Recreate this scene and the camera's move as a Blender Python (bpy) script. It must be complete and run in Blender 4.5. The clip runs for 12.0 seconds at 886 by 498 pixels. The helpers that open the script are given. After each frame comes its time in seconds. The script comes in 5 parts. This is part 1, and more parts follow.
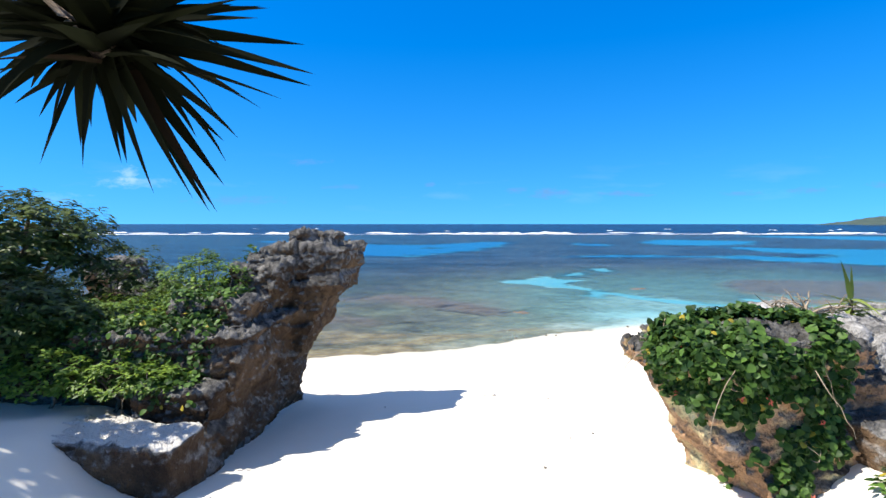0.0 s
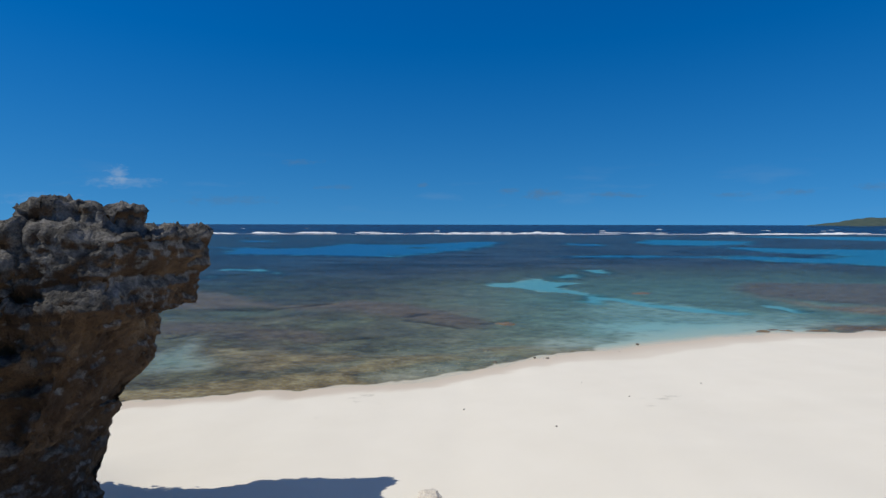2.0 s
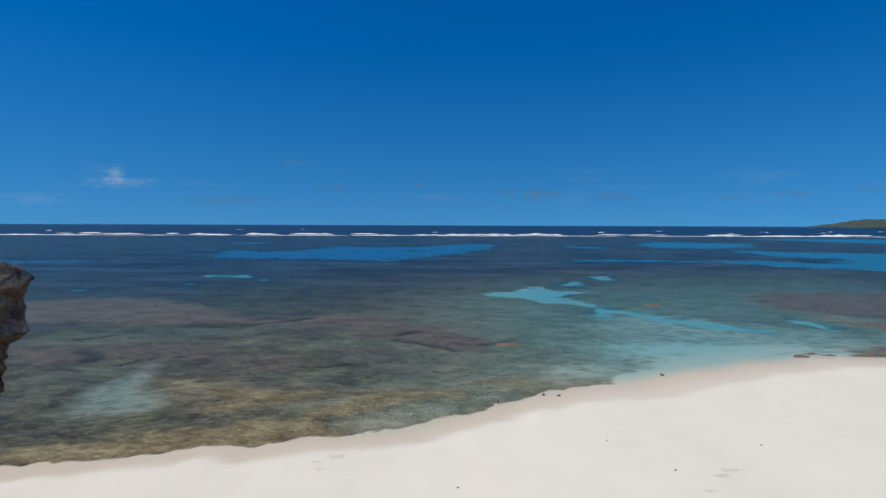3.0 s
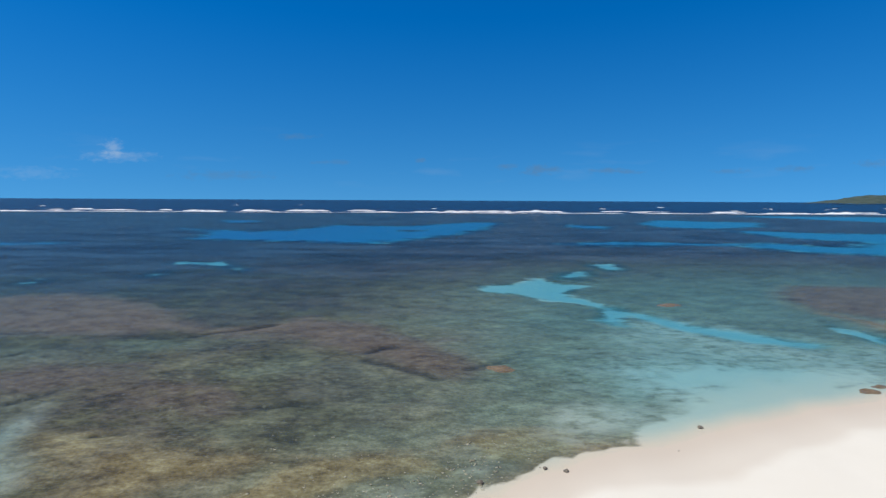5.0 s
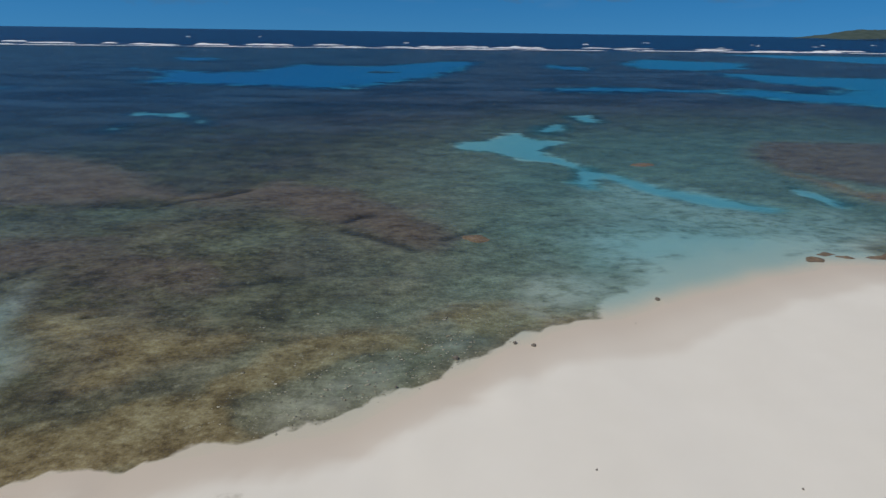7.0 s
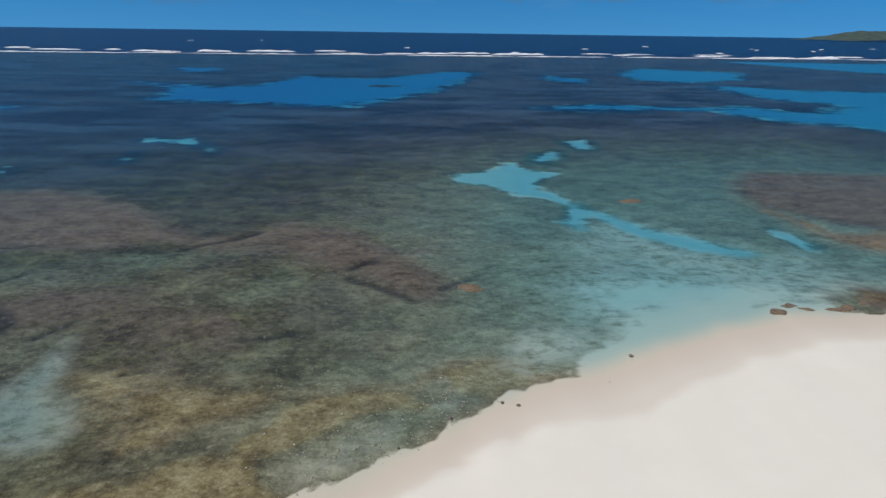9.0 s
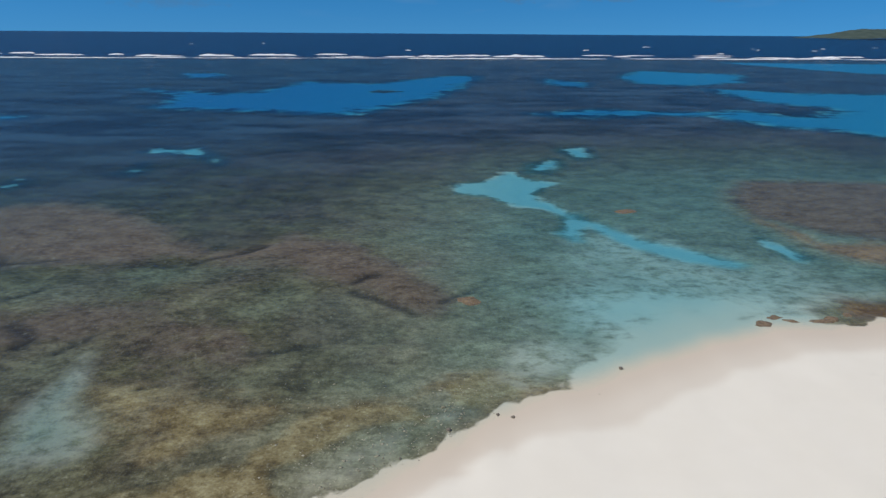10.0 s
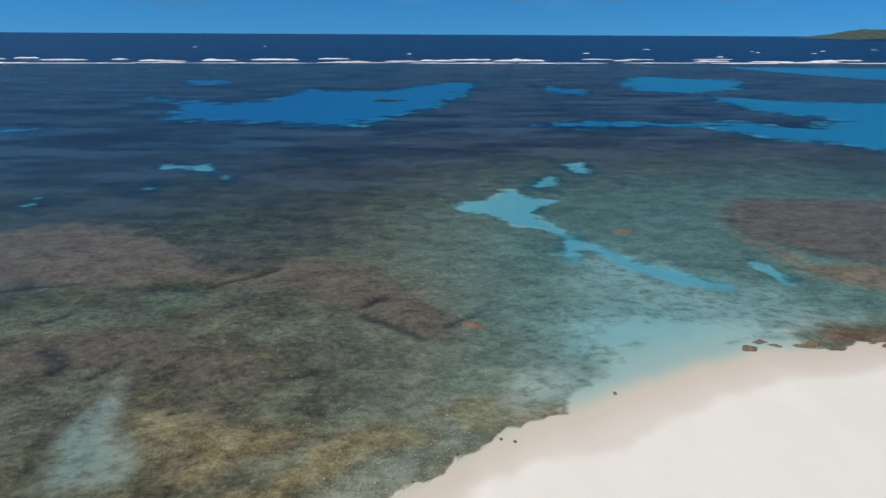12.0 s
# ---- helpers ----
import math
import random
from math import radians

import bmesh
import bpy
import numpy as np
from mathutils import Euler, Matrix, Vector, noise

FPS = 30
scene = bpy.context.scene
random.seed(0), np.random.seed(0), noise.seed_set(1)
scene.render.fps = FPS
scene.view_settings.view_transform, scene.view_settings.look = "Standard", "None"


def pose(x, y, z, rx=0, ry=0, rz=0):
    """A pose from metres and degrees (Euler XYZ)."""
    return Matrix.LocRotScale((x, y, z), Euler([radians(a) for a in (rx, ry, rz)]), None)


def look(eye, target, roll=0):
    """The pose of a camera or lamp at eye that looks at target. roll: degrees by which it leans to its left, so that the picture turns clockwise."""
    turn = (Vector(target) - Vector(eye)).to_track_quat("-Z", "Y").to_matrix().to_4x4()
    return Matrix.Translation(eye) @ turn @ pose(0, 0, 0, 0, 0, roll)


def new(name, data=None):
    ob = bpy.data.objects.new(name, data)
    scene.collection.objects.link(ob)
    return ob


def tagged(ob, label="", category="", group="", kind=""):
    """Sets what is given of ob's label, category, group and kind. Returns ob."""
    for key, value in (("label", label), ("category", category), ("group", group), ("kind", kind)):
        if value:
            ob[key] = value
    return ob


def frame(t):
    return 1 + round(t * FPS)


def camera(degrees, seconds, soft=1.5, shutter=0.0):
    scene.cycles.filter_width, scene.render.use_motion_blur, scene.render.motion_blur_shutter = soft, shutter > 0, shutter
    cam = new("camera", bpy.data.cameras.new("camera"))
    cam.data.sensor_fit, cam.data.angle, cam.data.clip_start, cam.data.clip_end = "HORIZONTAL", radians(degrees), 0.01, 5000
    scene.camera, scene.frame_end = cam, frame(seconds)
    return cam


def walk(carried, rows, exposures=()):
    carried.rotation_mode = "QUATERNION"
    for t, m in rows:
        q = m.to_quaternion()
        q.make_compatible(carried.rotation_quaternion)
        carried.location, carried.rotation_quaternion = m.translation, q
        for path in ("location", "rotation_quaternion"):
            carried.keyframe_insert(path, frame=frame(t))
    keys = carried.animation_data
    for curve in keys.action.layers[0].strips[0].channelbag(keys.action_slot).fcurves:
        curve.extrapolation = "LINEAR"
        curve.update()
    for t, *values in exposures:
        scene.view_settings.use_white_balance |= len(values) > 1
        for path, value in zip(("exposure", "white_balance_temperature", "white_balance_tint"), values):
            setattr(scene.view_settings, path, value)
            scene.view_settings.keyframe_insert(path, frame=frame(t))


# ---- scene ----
cam = camera(81.2, 12.0)
PATH = [
    (0, (0.752, 0.882, 4.137), (0.604, 2.874, 4.038), -0.0),
    (0.5, (0.934, 1.722, 3.898), (0.821, 3.716, 3.793), 0.1),
    (1, (1.119, 2.863, 3.82), (1.003, 4.857, 3.717), 0.2),
    (1.5, (1.247, 4.03, 3.798), (1.129, 6.024, 3.698), 0.2),
    (2, (1.402, 5.312, 3.816), (1.283, 7.306, 3.719), 0.1),
    (2.5, (1.433, 6.457, 3.843), (1.316, 8.451, 3.755), -0.1),
    (3, (1.402, 7.674, 4.073), (1.292, 9.669, 3.979), 0.2),
    (3.2, (1.377, 8.158, 4.107), (1.271, 10.153, 4.014), -0.1),
    (4.8, (1.742, 11.086, 4.715), (1.623, 13.08, 4.611), 0.3),
    (5, (1.818, 11.277, 4.686), (1.708, 13.265, 4.496), 0.3),
    (5.5, (1.897, 11.523, 4.692), (1.841, 13.448, 4.154), 0.2),
    (6, (1.891, 11.594, 4.826), (1.878, 13.436, 4.046), 0.3),
    (6.5, (1.841, 11.599, 5.083), (1.83, 13.441, 4.303), 0.5),
    (7, (1.753, 11.515, 5.535), (1.749, 13.358, 4.758), 0.8),
    (9, (1.829, 10.822, 7.522), (1.823, 12.665, 6.747), 0.8),
    (9.5, (1.883, 10.566, 7.884), (1.873, 12.411, 7.111), 0.6),
    (10, (1.919, 10.34, 8.252), (1.904, 12.184, 7.479), 0.4),
    (10.5, (1.905, 10.168, 8.574), (1.886, 12.012, 7.801), 0.5),
    (11, (1.844, 9.967, 8.891), (1.828, 11.813, 8.123), 0.4),
    (11.5, (1.827, 9.791, 9.227), (1.805, 11.637, 8.457), 0.2),
    (12, (1.746, 9.694, 9.563), (1.728, 11.539, 8.792), 0.3),
]
walk(cam, [(t, look(eye, target, roll)) for t, eye, target, roll in PATH],
     [(0, 1.0), (0.3, 0.8), (0.5, 0.55), (1.0, 0.08), (1.5, -0.14), (2.0, -0.25), (2.5, -0.28), (3.2, -0.25), (4.8, 0.04), (5.5, -0.08),
      (6.2, -0.54), (7.2, -0.61), (8.8, -0.3), (10, -0.28), (12, -0.18)])

# ---- light ----
SUN_EL, SUN_FROM = radians(56.3), Vector((-2.05, -0.62, 0)).normalized()
world = bpy.data.worlds.new("sky")
scene.world = world
world.use_nodes = True
wn, wl = world.node_tree.nodes, world.node_tree.links
sky = wn.new("ShaderNodeTexSky")
sky.sky_type, sky.sun_disc = "NISHITA", False
sky.sun_elevation = SUN_EL
sky.sun_rotation = math.atan2(SUN_FROM.x, SUN_FROM.y)
sky.altitude, sky.air_density, sky.dust_density, sky.ozone_density = 0, 1.0, 0.0, 3.5
hsv = wn.new("ShaderNodeHueSaturation")
wl.new(sky.outputs[0], hsv.inputs["Color"])
coord = wn.new("ShaderNodeTexCoord")
sep = wn.new("ShaderNodeSeparateXYZ")
wl.new(coord.outputs["Generated"], sep.inputs[0])
# clear sea air: the horizon is as blue as the sky some way above it
lift = wn.new("ShaderNodeMapRange")
lift.inputs["From Min"].default_value, lift.inputs["From Max"].default_value = 0.0, 1.0
lift.inputs["To Min"].default_value, lift.inputs["To Max"].default_value = 0.22, 1.0
wl.new(sep.outputs[2], lift.inputs[0])
flat = wn.new("ShaderNodeCombineXYZ")
for k in (0, 1):
    wl.new(sep.outputs[k], flat.inputs[k])
wl.new(lift.outputs[0], flat.inputs[2])
unit = wn.new("ShaderNodeVectorMath")
unit.operation = "NORMALIZE"
wl.new(flat.outputs[0], unit.inputs[0])
wl.new(unit.outputs[0], sky.inputs["Vector"])
# deep blue low down, paler overhead towards the sun
deep = wn.new("ShaderNodeMapRange")
deep.interpolation_type = "SMOOTHSTEP"
for k, v in zip((1, 2, 3, 4), (0.36, 0.85, 1.44, 0.72)):
    deep.inputs[k].default_value = v
wl.new(sep.outputs[2], deep.inputs[0])
wl.new(deep.outputs[0], hsv.inputs["Saturation"])
for socket, low, high, a, b in (("Hue", 0.0, 0.36, 0.498, 0.509), ("Value", 0.4, 0.8, 1.28, 1.0)):
    turn = wn.new("ShaderNodeMapRange")
    for k, v in zip((1, 2, 3, 4), (low, high, a, b)):
        turn.inputs[k].default_value = v
    wl.new(sep.outputs[2], turn.inputs[0])
    wl.new(turn.outputs[0], hsv.inputs[socket])
side = wn.new("ShaderNodeMapRange")
for k, v in zip((1, 2, 3, 4), (-0.7, 0.7, 0.93, 1.10)):
    side.inputs[k].default_value = v
wl.new(sep.outputs[0], side.inputs[0])
even = wn.new("ShaderNodeMixRGB")
even.blend_type, even.inputs[0].default_value = "MULTIPLY", 1.0
wl.new(hsv.outputs[0], even.inputs[1])
wl.new(side.outputs[0], even.inputs[2])
stretch = wn.new("ShaderNodeMapping")
stretch.inputs["Scale"].default_value = (7, 7, 34)
wl.new(coord.outputs["Generated"], stretch.inputs[0])
puff = wn.new("ShaderNodeTexNoise")
puff.inputs["Scale"].default_value, puff.inputs["Detail"].default_value = 1.0, 6
wl.new(stretch.outputs[0], puff.inputs["Vector"])
cover = wn.new("ShaderNodeMapRange")
cover.inputs["From Min"].default_value, cover.inputs["From Max"].default_value = 0.56, 0.78
cover.inputs["To Max"].default_value = 0.13
wl.new(puff.outputs[0], cover.inputs[0])
band = wn.new("ShaderNodeValToRGB")
band.color_ramp.elements[0].position, band.color_ramp.elements[0].color = 0.015, (0, 0, 0, 1)
band.color_ramp.elements[1].position, band.color_ramp.elements[1].color = 0.05, (1, 1, 1, 1)
e = band.color_ramp.elements.new(0.075)
e.color = (0.8, 0.8, 0.8, 1)
e = band.color_ramp.elements.new(0.13)
e.color = (0, 0, 0, 1)
wl.new(sep.outputs[2], band.inputs[0])
amount = wn.new("ShaderNodeMath")
amount.operation = "MULTIPLY"
wl.new(cover.outputs[0], amount.inputs[0])
wl.new(band.outputs[0], amount.inputs[1])
cloud = wn.new("ShaderNodeMixRGB")
cloud.inputs[2].default_value = (3.6, 4.6, 5.6, 1)
wl.new(amount.outputs[0], cloud.inputs[0])
wl.new(even.outputs[0], cloud.inputs[1])


def sums(how, *values):
    n = wn.new("ShaderNodeMath")
    n.operation = how
    for socket, value in zip(n.inputs, values):
        if isinstance(value, bpy.types.NodeSocket):
            wl.new(value, socket)
        else:
            socket.default_value = value
    return n.outputs[0]


# a few small trade-wind clouds low over the sea: sideways and upward slope from straight ahead, half sizes, shade and thickness
ahead = sums("MAXIMUM", sep.outputs[1], 0.05)
across, upward = sums("DIVIDE", sep.outputs[0], ahead), sums("DIVIDE", sep.outputs[2], ahead)
spot = wn.new("ShaderNodeCombineXYZ")
wl.new(sums("MULTIPLY", across, 46), spot.inputs[0])
wl.new(sums("MULTIPLY", upward, 110), spot.inputs[1])
curl = wn.new("ShaderNodeTexNoise")
curl.inputs["Scale"].default_value, curl.inputs["Detail"].default_value, curl.inputs["Roughness"].default_value = 1.0, 5, 0.6
wl.new(spot.outputs[0], curl.inputs["Vector"])
sky_now = cloud.outputs[0]
GREY, WHITE = (1.1, 2.2, 3.7, 1), (5.2, 6.2, 7.2, 1)
for u0, v0, half_u, half_v, shade, thick in (
        (-0.712, 0.097, 0.030, 0.024, WHITE, 0.30), (-0.700, 0.082, 0.100, 0.016, WHITE, 0.16), (-0.342, 0.120, 0.050, 0.008, GREY, 0.35), (-0.270, 0.071, 0.060, 0.006, GREY, 0.35),
        (-0.102, 0.075, 0.014, 0.006, GREY, 0.45), (0.129, 0.058, 0.050, 0.013, GREY, 0.55), (0.067, 0.063, 0.028, 0.007, GREY, 0.45), (0.270, 0.055, 0.070, 0.008, GREY, 0.5),
        (0.478, 0.056, 0.050, 0.006, GREY, 0.4), (0.598, 0.060, 0.050, 0.008, GREY, 0.45), (0.734, 0.069, 0.050, 0.008, GREY, 0.45), (-0.883, 0.050, 0.10, 0.018, WHITE, 0.10), (-0.485, 0.046, 0.13, 0.013, GREY, 0.3)):
    du, dv = sums("DIVIDE", sums("SUBTRACT", across, u0), half_u), sums("DIVIDE", sums("SUBTRACT", upward, v0), half_v)
    far_out = sums("SQRT", sums("ADD", sums("MULTIPLY", du, du), sums("MULTIPLY", dv, dv)))
    body = sums("SUBTRACT", sums("MULTIPLY", curl.outputs[0], 2.4), sums("ADD", far_out, 0.35))
    mask = wn.new("ShaderNodeMapRange")
    for k, v in zip((1, 2, 3, 4), (0.0, 0.8, 0.0, thick)):
        mask.inputs[k].default_value = v
    wl.new(body, mask.inputs[0])
    layer = wn.new("ShaderNodeMixRGB")
    layer.inputs[2].default_value = shade
    wl.new(mask.outputs[0], layer.inputs[0])
    wl.new(sky_now, layer.inputs[1])
    sky_now = layer.outputs[0]
wn["Background"].inputs["Strength"].default_value = 0.095
wl.new(sky_now, wn["Background"].inputs["Color"])

sun = new("sun", bpy.data.lights.new("sun", "SUN"))
sun.data.energy, sun.data.angle, sun.data.color = 4.0, radians(0.53), (1.0, 0.945, 0.85)
sun.matrix_world = look((SUN_FROM * math.cos(SUN_EL) + Vector((0, 0, math.sin(SUN_EL)))) * 60, (0, 0, 0))


# ---- numbers: noise and shapes ----
def lattice(ix, iy, seed):
    h = (ix.astype(np.int64) * 374761393 + iy.astype(np.int64) * 668265263 + seed * 1442695041) & 0xFFFFFFFF
    h = ((h ^ (h >> 13)) * 1274126177) & 0xFFFFFFFF
    return ((h ^ (h >> 16)) & 0xFFFF) / 65535.0


def ripple(x, y, seed=0):
    """Smooth noise from -1 to 1, one wave a metre."""
    ix, iy = np.floor(x), np.floor(y)
    fx, fy = x - ix, y - iy
    ux, uy = fx * fx * fx * (fx * (6 * fx - 15) + 10), fy * fy * fy * (fy * (6 * fy - 15) + 10)
    corner = []
    for a in (0, 1):
        for b in (0, 1):
            turn = lattice(ix + a, iy + b, seed) * 2 * np.pi
            corner.append(np.cos(turn) * (fx - a) + np.sin(turn) * (fy - b))
    return 1.5 * ((corner[0] * (1 - uy) + corner[1] * uy) * (1 - ux) + (corner[2] * (1 - uy) + corner[3] * uy) * ux)


def fbm(x, y, size, octaves=4, seed=0):
    total, amp = 0, 1.0
    for k in range(octaves):
        total = total + amp * ripple(x / size * 2**k + 17.3 * k, y / size * 2**k - 9.1 * k, seed + k)
        amp *= 0.5
    return total / 1.6


def ripple3(p, seed=0):
    """Smooth noise from about -1 to 1 at rows of places."""
    i = np.floor(p).astype(np.int64)
    f = p - i
    u = f * f * f * (f * (6 * f - 15) + 10)
    total = 0
    for a in (0, 1):
        for b in (0, 1):
            for c in (0, 1):
                h = ((i[:, 0] + a) * 374761393 + (i[:, 1] + b) * 668265263 + (i[:, 2] + c) * 2147483647 + seed * 1442695041) & 0xFFFFFFFF
                h = ((h ^ (h >> 13)) * 1274126177) & 0xFFFFFFFF
                h = h ^ (h >> 16)
                gx, gy, gz = ((h & 255) / 127.5 - 1, ((h >> 8) & 255) / 127.5 - 1, ((h >> 16) & 255) / 127.5 - 1)
                dot = gx * (f[:, 0] - a) + gy * (f[:, 1] - b) + gz * (f[:, 2] - c)
                total = total + dot * np.abs(1 - a - u[:, 0]) * np.abs(1 - b - u[:, 1]) * np.abs(1 - c - u[:, 2])
    return 1.6 * total


def fbm3(p, size, octaves=4, seed=0, ridged=False):
    total, amp, norm = 0, 1.0, 0.0
    for k in range(octaves):
        n = ripple3(p / size * 2.03**k + 11.7 * k, seed + k)
        total = total + amp * (1 - 2 * np.abs(n) if ridged else n)
        norm += amp
        amp *= 0.55
    return total / norm


def bowls(p, size, seed=0):
    """Rounded hollows with sharp rims between: about 0 in a hollow, 1 on a rim."""
    q = p / size
    i = np.floor(q).astype(np.int64)
    best = np.full(len(p), 9.0)
    for a in (-1, 0, 1):
        for b in (-1, 0, 1):
            for c in (-1, 0, 1):
                h = ((i[:, 0] + a) * 374761393 + (i[:, 1] + b) * 668265263 + (i[:, 2] + c) * 2147483647 + seed * 1442695041) & 0xFFFFFFFF
                h = ((h ^ (h >> 13)) * 1274126177) & 0xFFFFFFFF
                h = h ^ (h >> 16)
                x, y, z = i[:, 0] + a + (h & 255) / 255, i[:, 1] + b + ((h >> 8) & 255) / 255, i[:, 2] + c + ((h >> 16) & 255) / 255
                best = np.minimum(best, (q[:, 0] - x) ** 2 + (q[:, 1] - y) ** 2 + (q[:, 2] - z) ** 2)
    return np.minimum(best * 1.6, 1.2)


def smooth(a, b, v):
    t = np.clip((v - a) / (b - a), 0, 1)
    return t * t * (3 - 2 * t)


def patch(x, y, cx, cy, rx, ry, turn=0.0, soft=0.35, rough=0.3, size=None, seed=5):
    """A blot with a ragged edge: 1 inside, 0 outside."""
    c, s = math.cos(radians(turn)), math.sin(radians(turn))
    dx, dy = x - cx, y - cy
    r = np.sqrt(((dx * c + dy * s) / rx) ** 2 + ((dy * c - dx * s) / ry) ** 2)
    size = size or max(0.5, min(rx, ry) * 0.9)
    near = r < 2.5
    out = np.zeros_like(x)
    rr = r[near] + rough * fbm(x[near], y[near], size, 5, seed)
    out[near] = 1 - smooth(1 - soft / 2, 1 + soft / 2, rr)
    return out


def nearest(px, py, points, closed):
    """Metres to a line through the points."""
    best = np.full(px.shape, 1e9)
    ring = list(points) + ([points[0]] if closed else [])
    for (ax, ay), (bx, by) in zip(ring, ring[1:]):
        ux, uy = bx - ax, by - ay
        t = np.clip(((px - ax) * ux + (py - ay) * uy) / (ux * ux + uy * uy + 1e-9), 0, 1)
        best = np.minimum(best, np.hypot(px - ax - t * ux, py - ay - t * uy))
    return best


def area(x, y, points, soft):
    """How far inside an outline: 1 well inside, 0.5 on its edge, 0 outside, over a band of soft metres."""
    cx, cy = [p[0] for p in points], [p[1] for p in points]
    near = (x > min(cx) - soft) & (x < max(cx) + soft) & (y > min(cy) - soft) & (y < max(cy) + soft)
    out = np.zeros_like(x)
    px, py = x[near], y[near]
    inside = np.zeros(px.shape, bool)
    for (ax, ay), (bx, by) in zip(points, points[1:] + points[:1]):
        if ay != by:
            inside ^= ((ay > py) != (by > py)) & (px < (bx - ax) * (py - ay) / (by - ay) + ax)
    far_off = nearest(px, py, points, True)
    out[near] = np.clip(0.5 + np.where(inside, far_off, -far_off) / soft, 0, 1)
    return out


def areas(x, y, outlines, soft):
    return np.maximum.reduce([area(x, y, points, soft) for points in outlines])


def strokes(x, y, rows):
    """Thin lines: each row is a half width and the points that it runs through."""
    out = np.zeros_like(x)
    for half, *points in rows:
        out = np.maximum(out, np.clip(1 - nearest(x, y, points, False) / (2 * half), 0, 1))
    return out


def most(x, y, rows, **how):
    out = np.zeros_like(x)
    for k, row in enumerate(rows):
        out = np.maximum(out, patch(x, y, *row, seed=5 + 3 * k, **how))
    return out


SHORE = [(-60, 3), (-25, 9.8), (-12, 13.9), (-6, 15.7), (-4, 16.35), (-2.6, 16.5), (-1.4, 17.0), (0, 17.35), (1.1, 18.1), (2, 19.0), (3.1, 19.85),
         (4.5, 20.72), (6.4, 21.4), (9.5, 22.85), (11.8, 23.9), (13.6, 23.85), (16.5, 24.5), (30, 26), (60, 24), (120, 5)]


def inland(x, y):
    """Metres from the water's edge, positive on land."""
    shore = np.interp(x, [a for a, b in SHORE], [b for a, b in SHORE])
    shore = shore + 0.18 * ripple(x / 2.3, x * 0 + 0.5, 3) + 0.07 * ripple(x / 0.6, x * 0 + 0.5, 4)
    weedy = smooth(-14, -5, x) * smooth(4.6, 2.5, x) * smooth(3, 1.2, np.abs(shore - y))
    shore = shore + weedy * 0.30 * fbm(x, y, 0.9, 4, 14)
    return (shore - y) * 0.88


def sand_height(x, y):
    s = inland(x, y)
    z = np.interp(s, [0, 3, 6.6, 10.5, 14, 30, 200], [0, 0.34, 0.8, 1.5, 1.85, 2.3, 5])
    z = z + 0.75 * smooth(-2.6, -4.2, x) * smooth(12.5, 9, y) * smooth(1, 4, s)
    z = z + 0.45 * smooth(-5, -8, x) * smooth(13, 9, y) * smooth(1, 4, s)
    z = z + 0.5 * smooth(3.6, 5.5, x) * smooth(8, 5, y) + (0.3 * smooth(1.5, 2.6, x) + 0.3 * smooth(2.9, 3.7, x)) * smooth(7.5, 5.8, y) * smooth(2.2, 4.6, y)
    return z + smooth(1, 4, s) * (0.012 * fbm(x, y, 2.5, 3, 40) + 0.005 * ripple(x / 0.35, y / 0.35, 41))


def ground_at(x, y):
    return float(sand_height(np.array([float(x)]), np.array([float(y)]))[0])


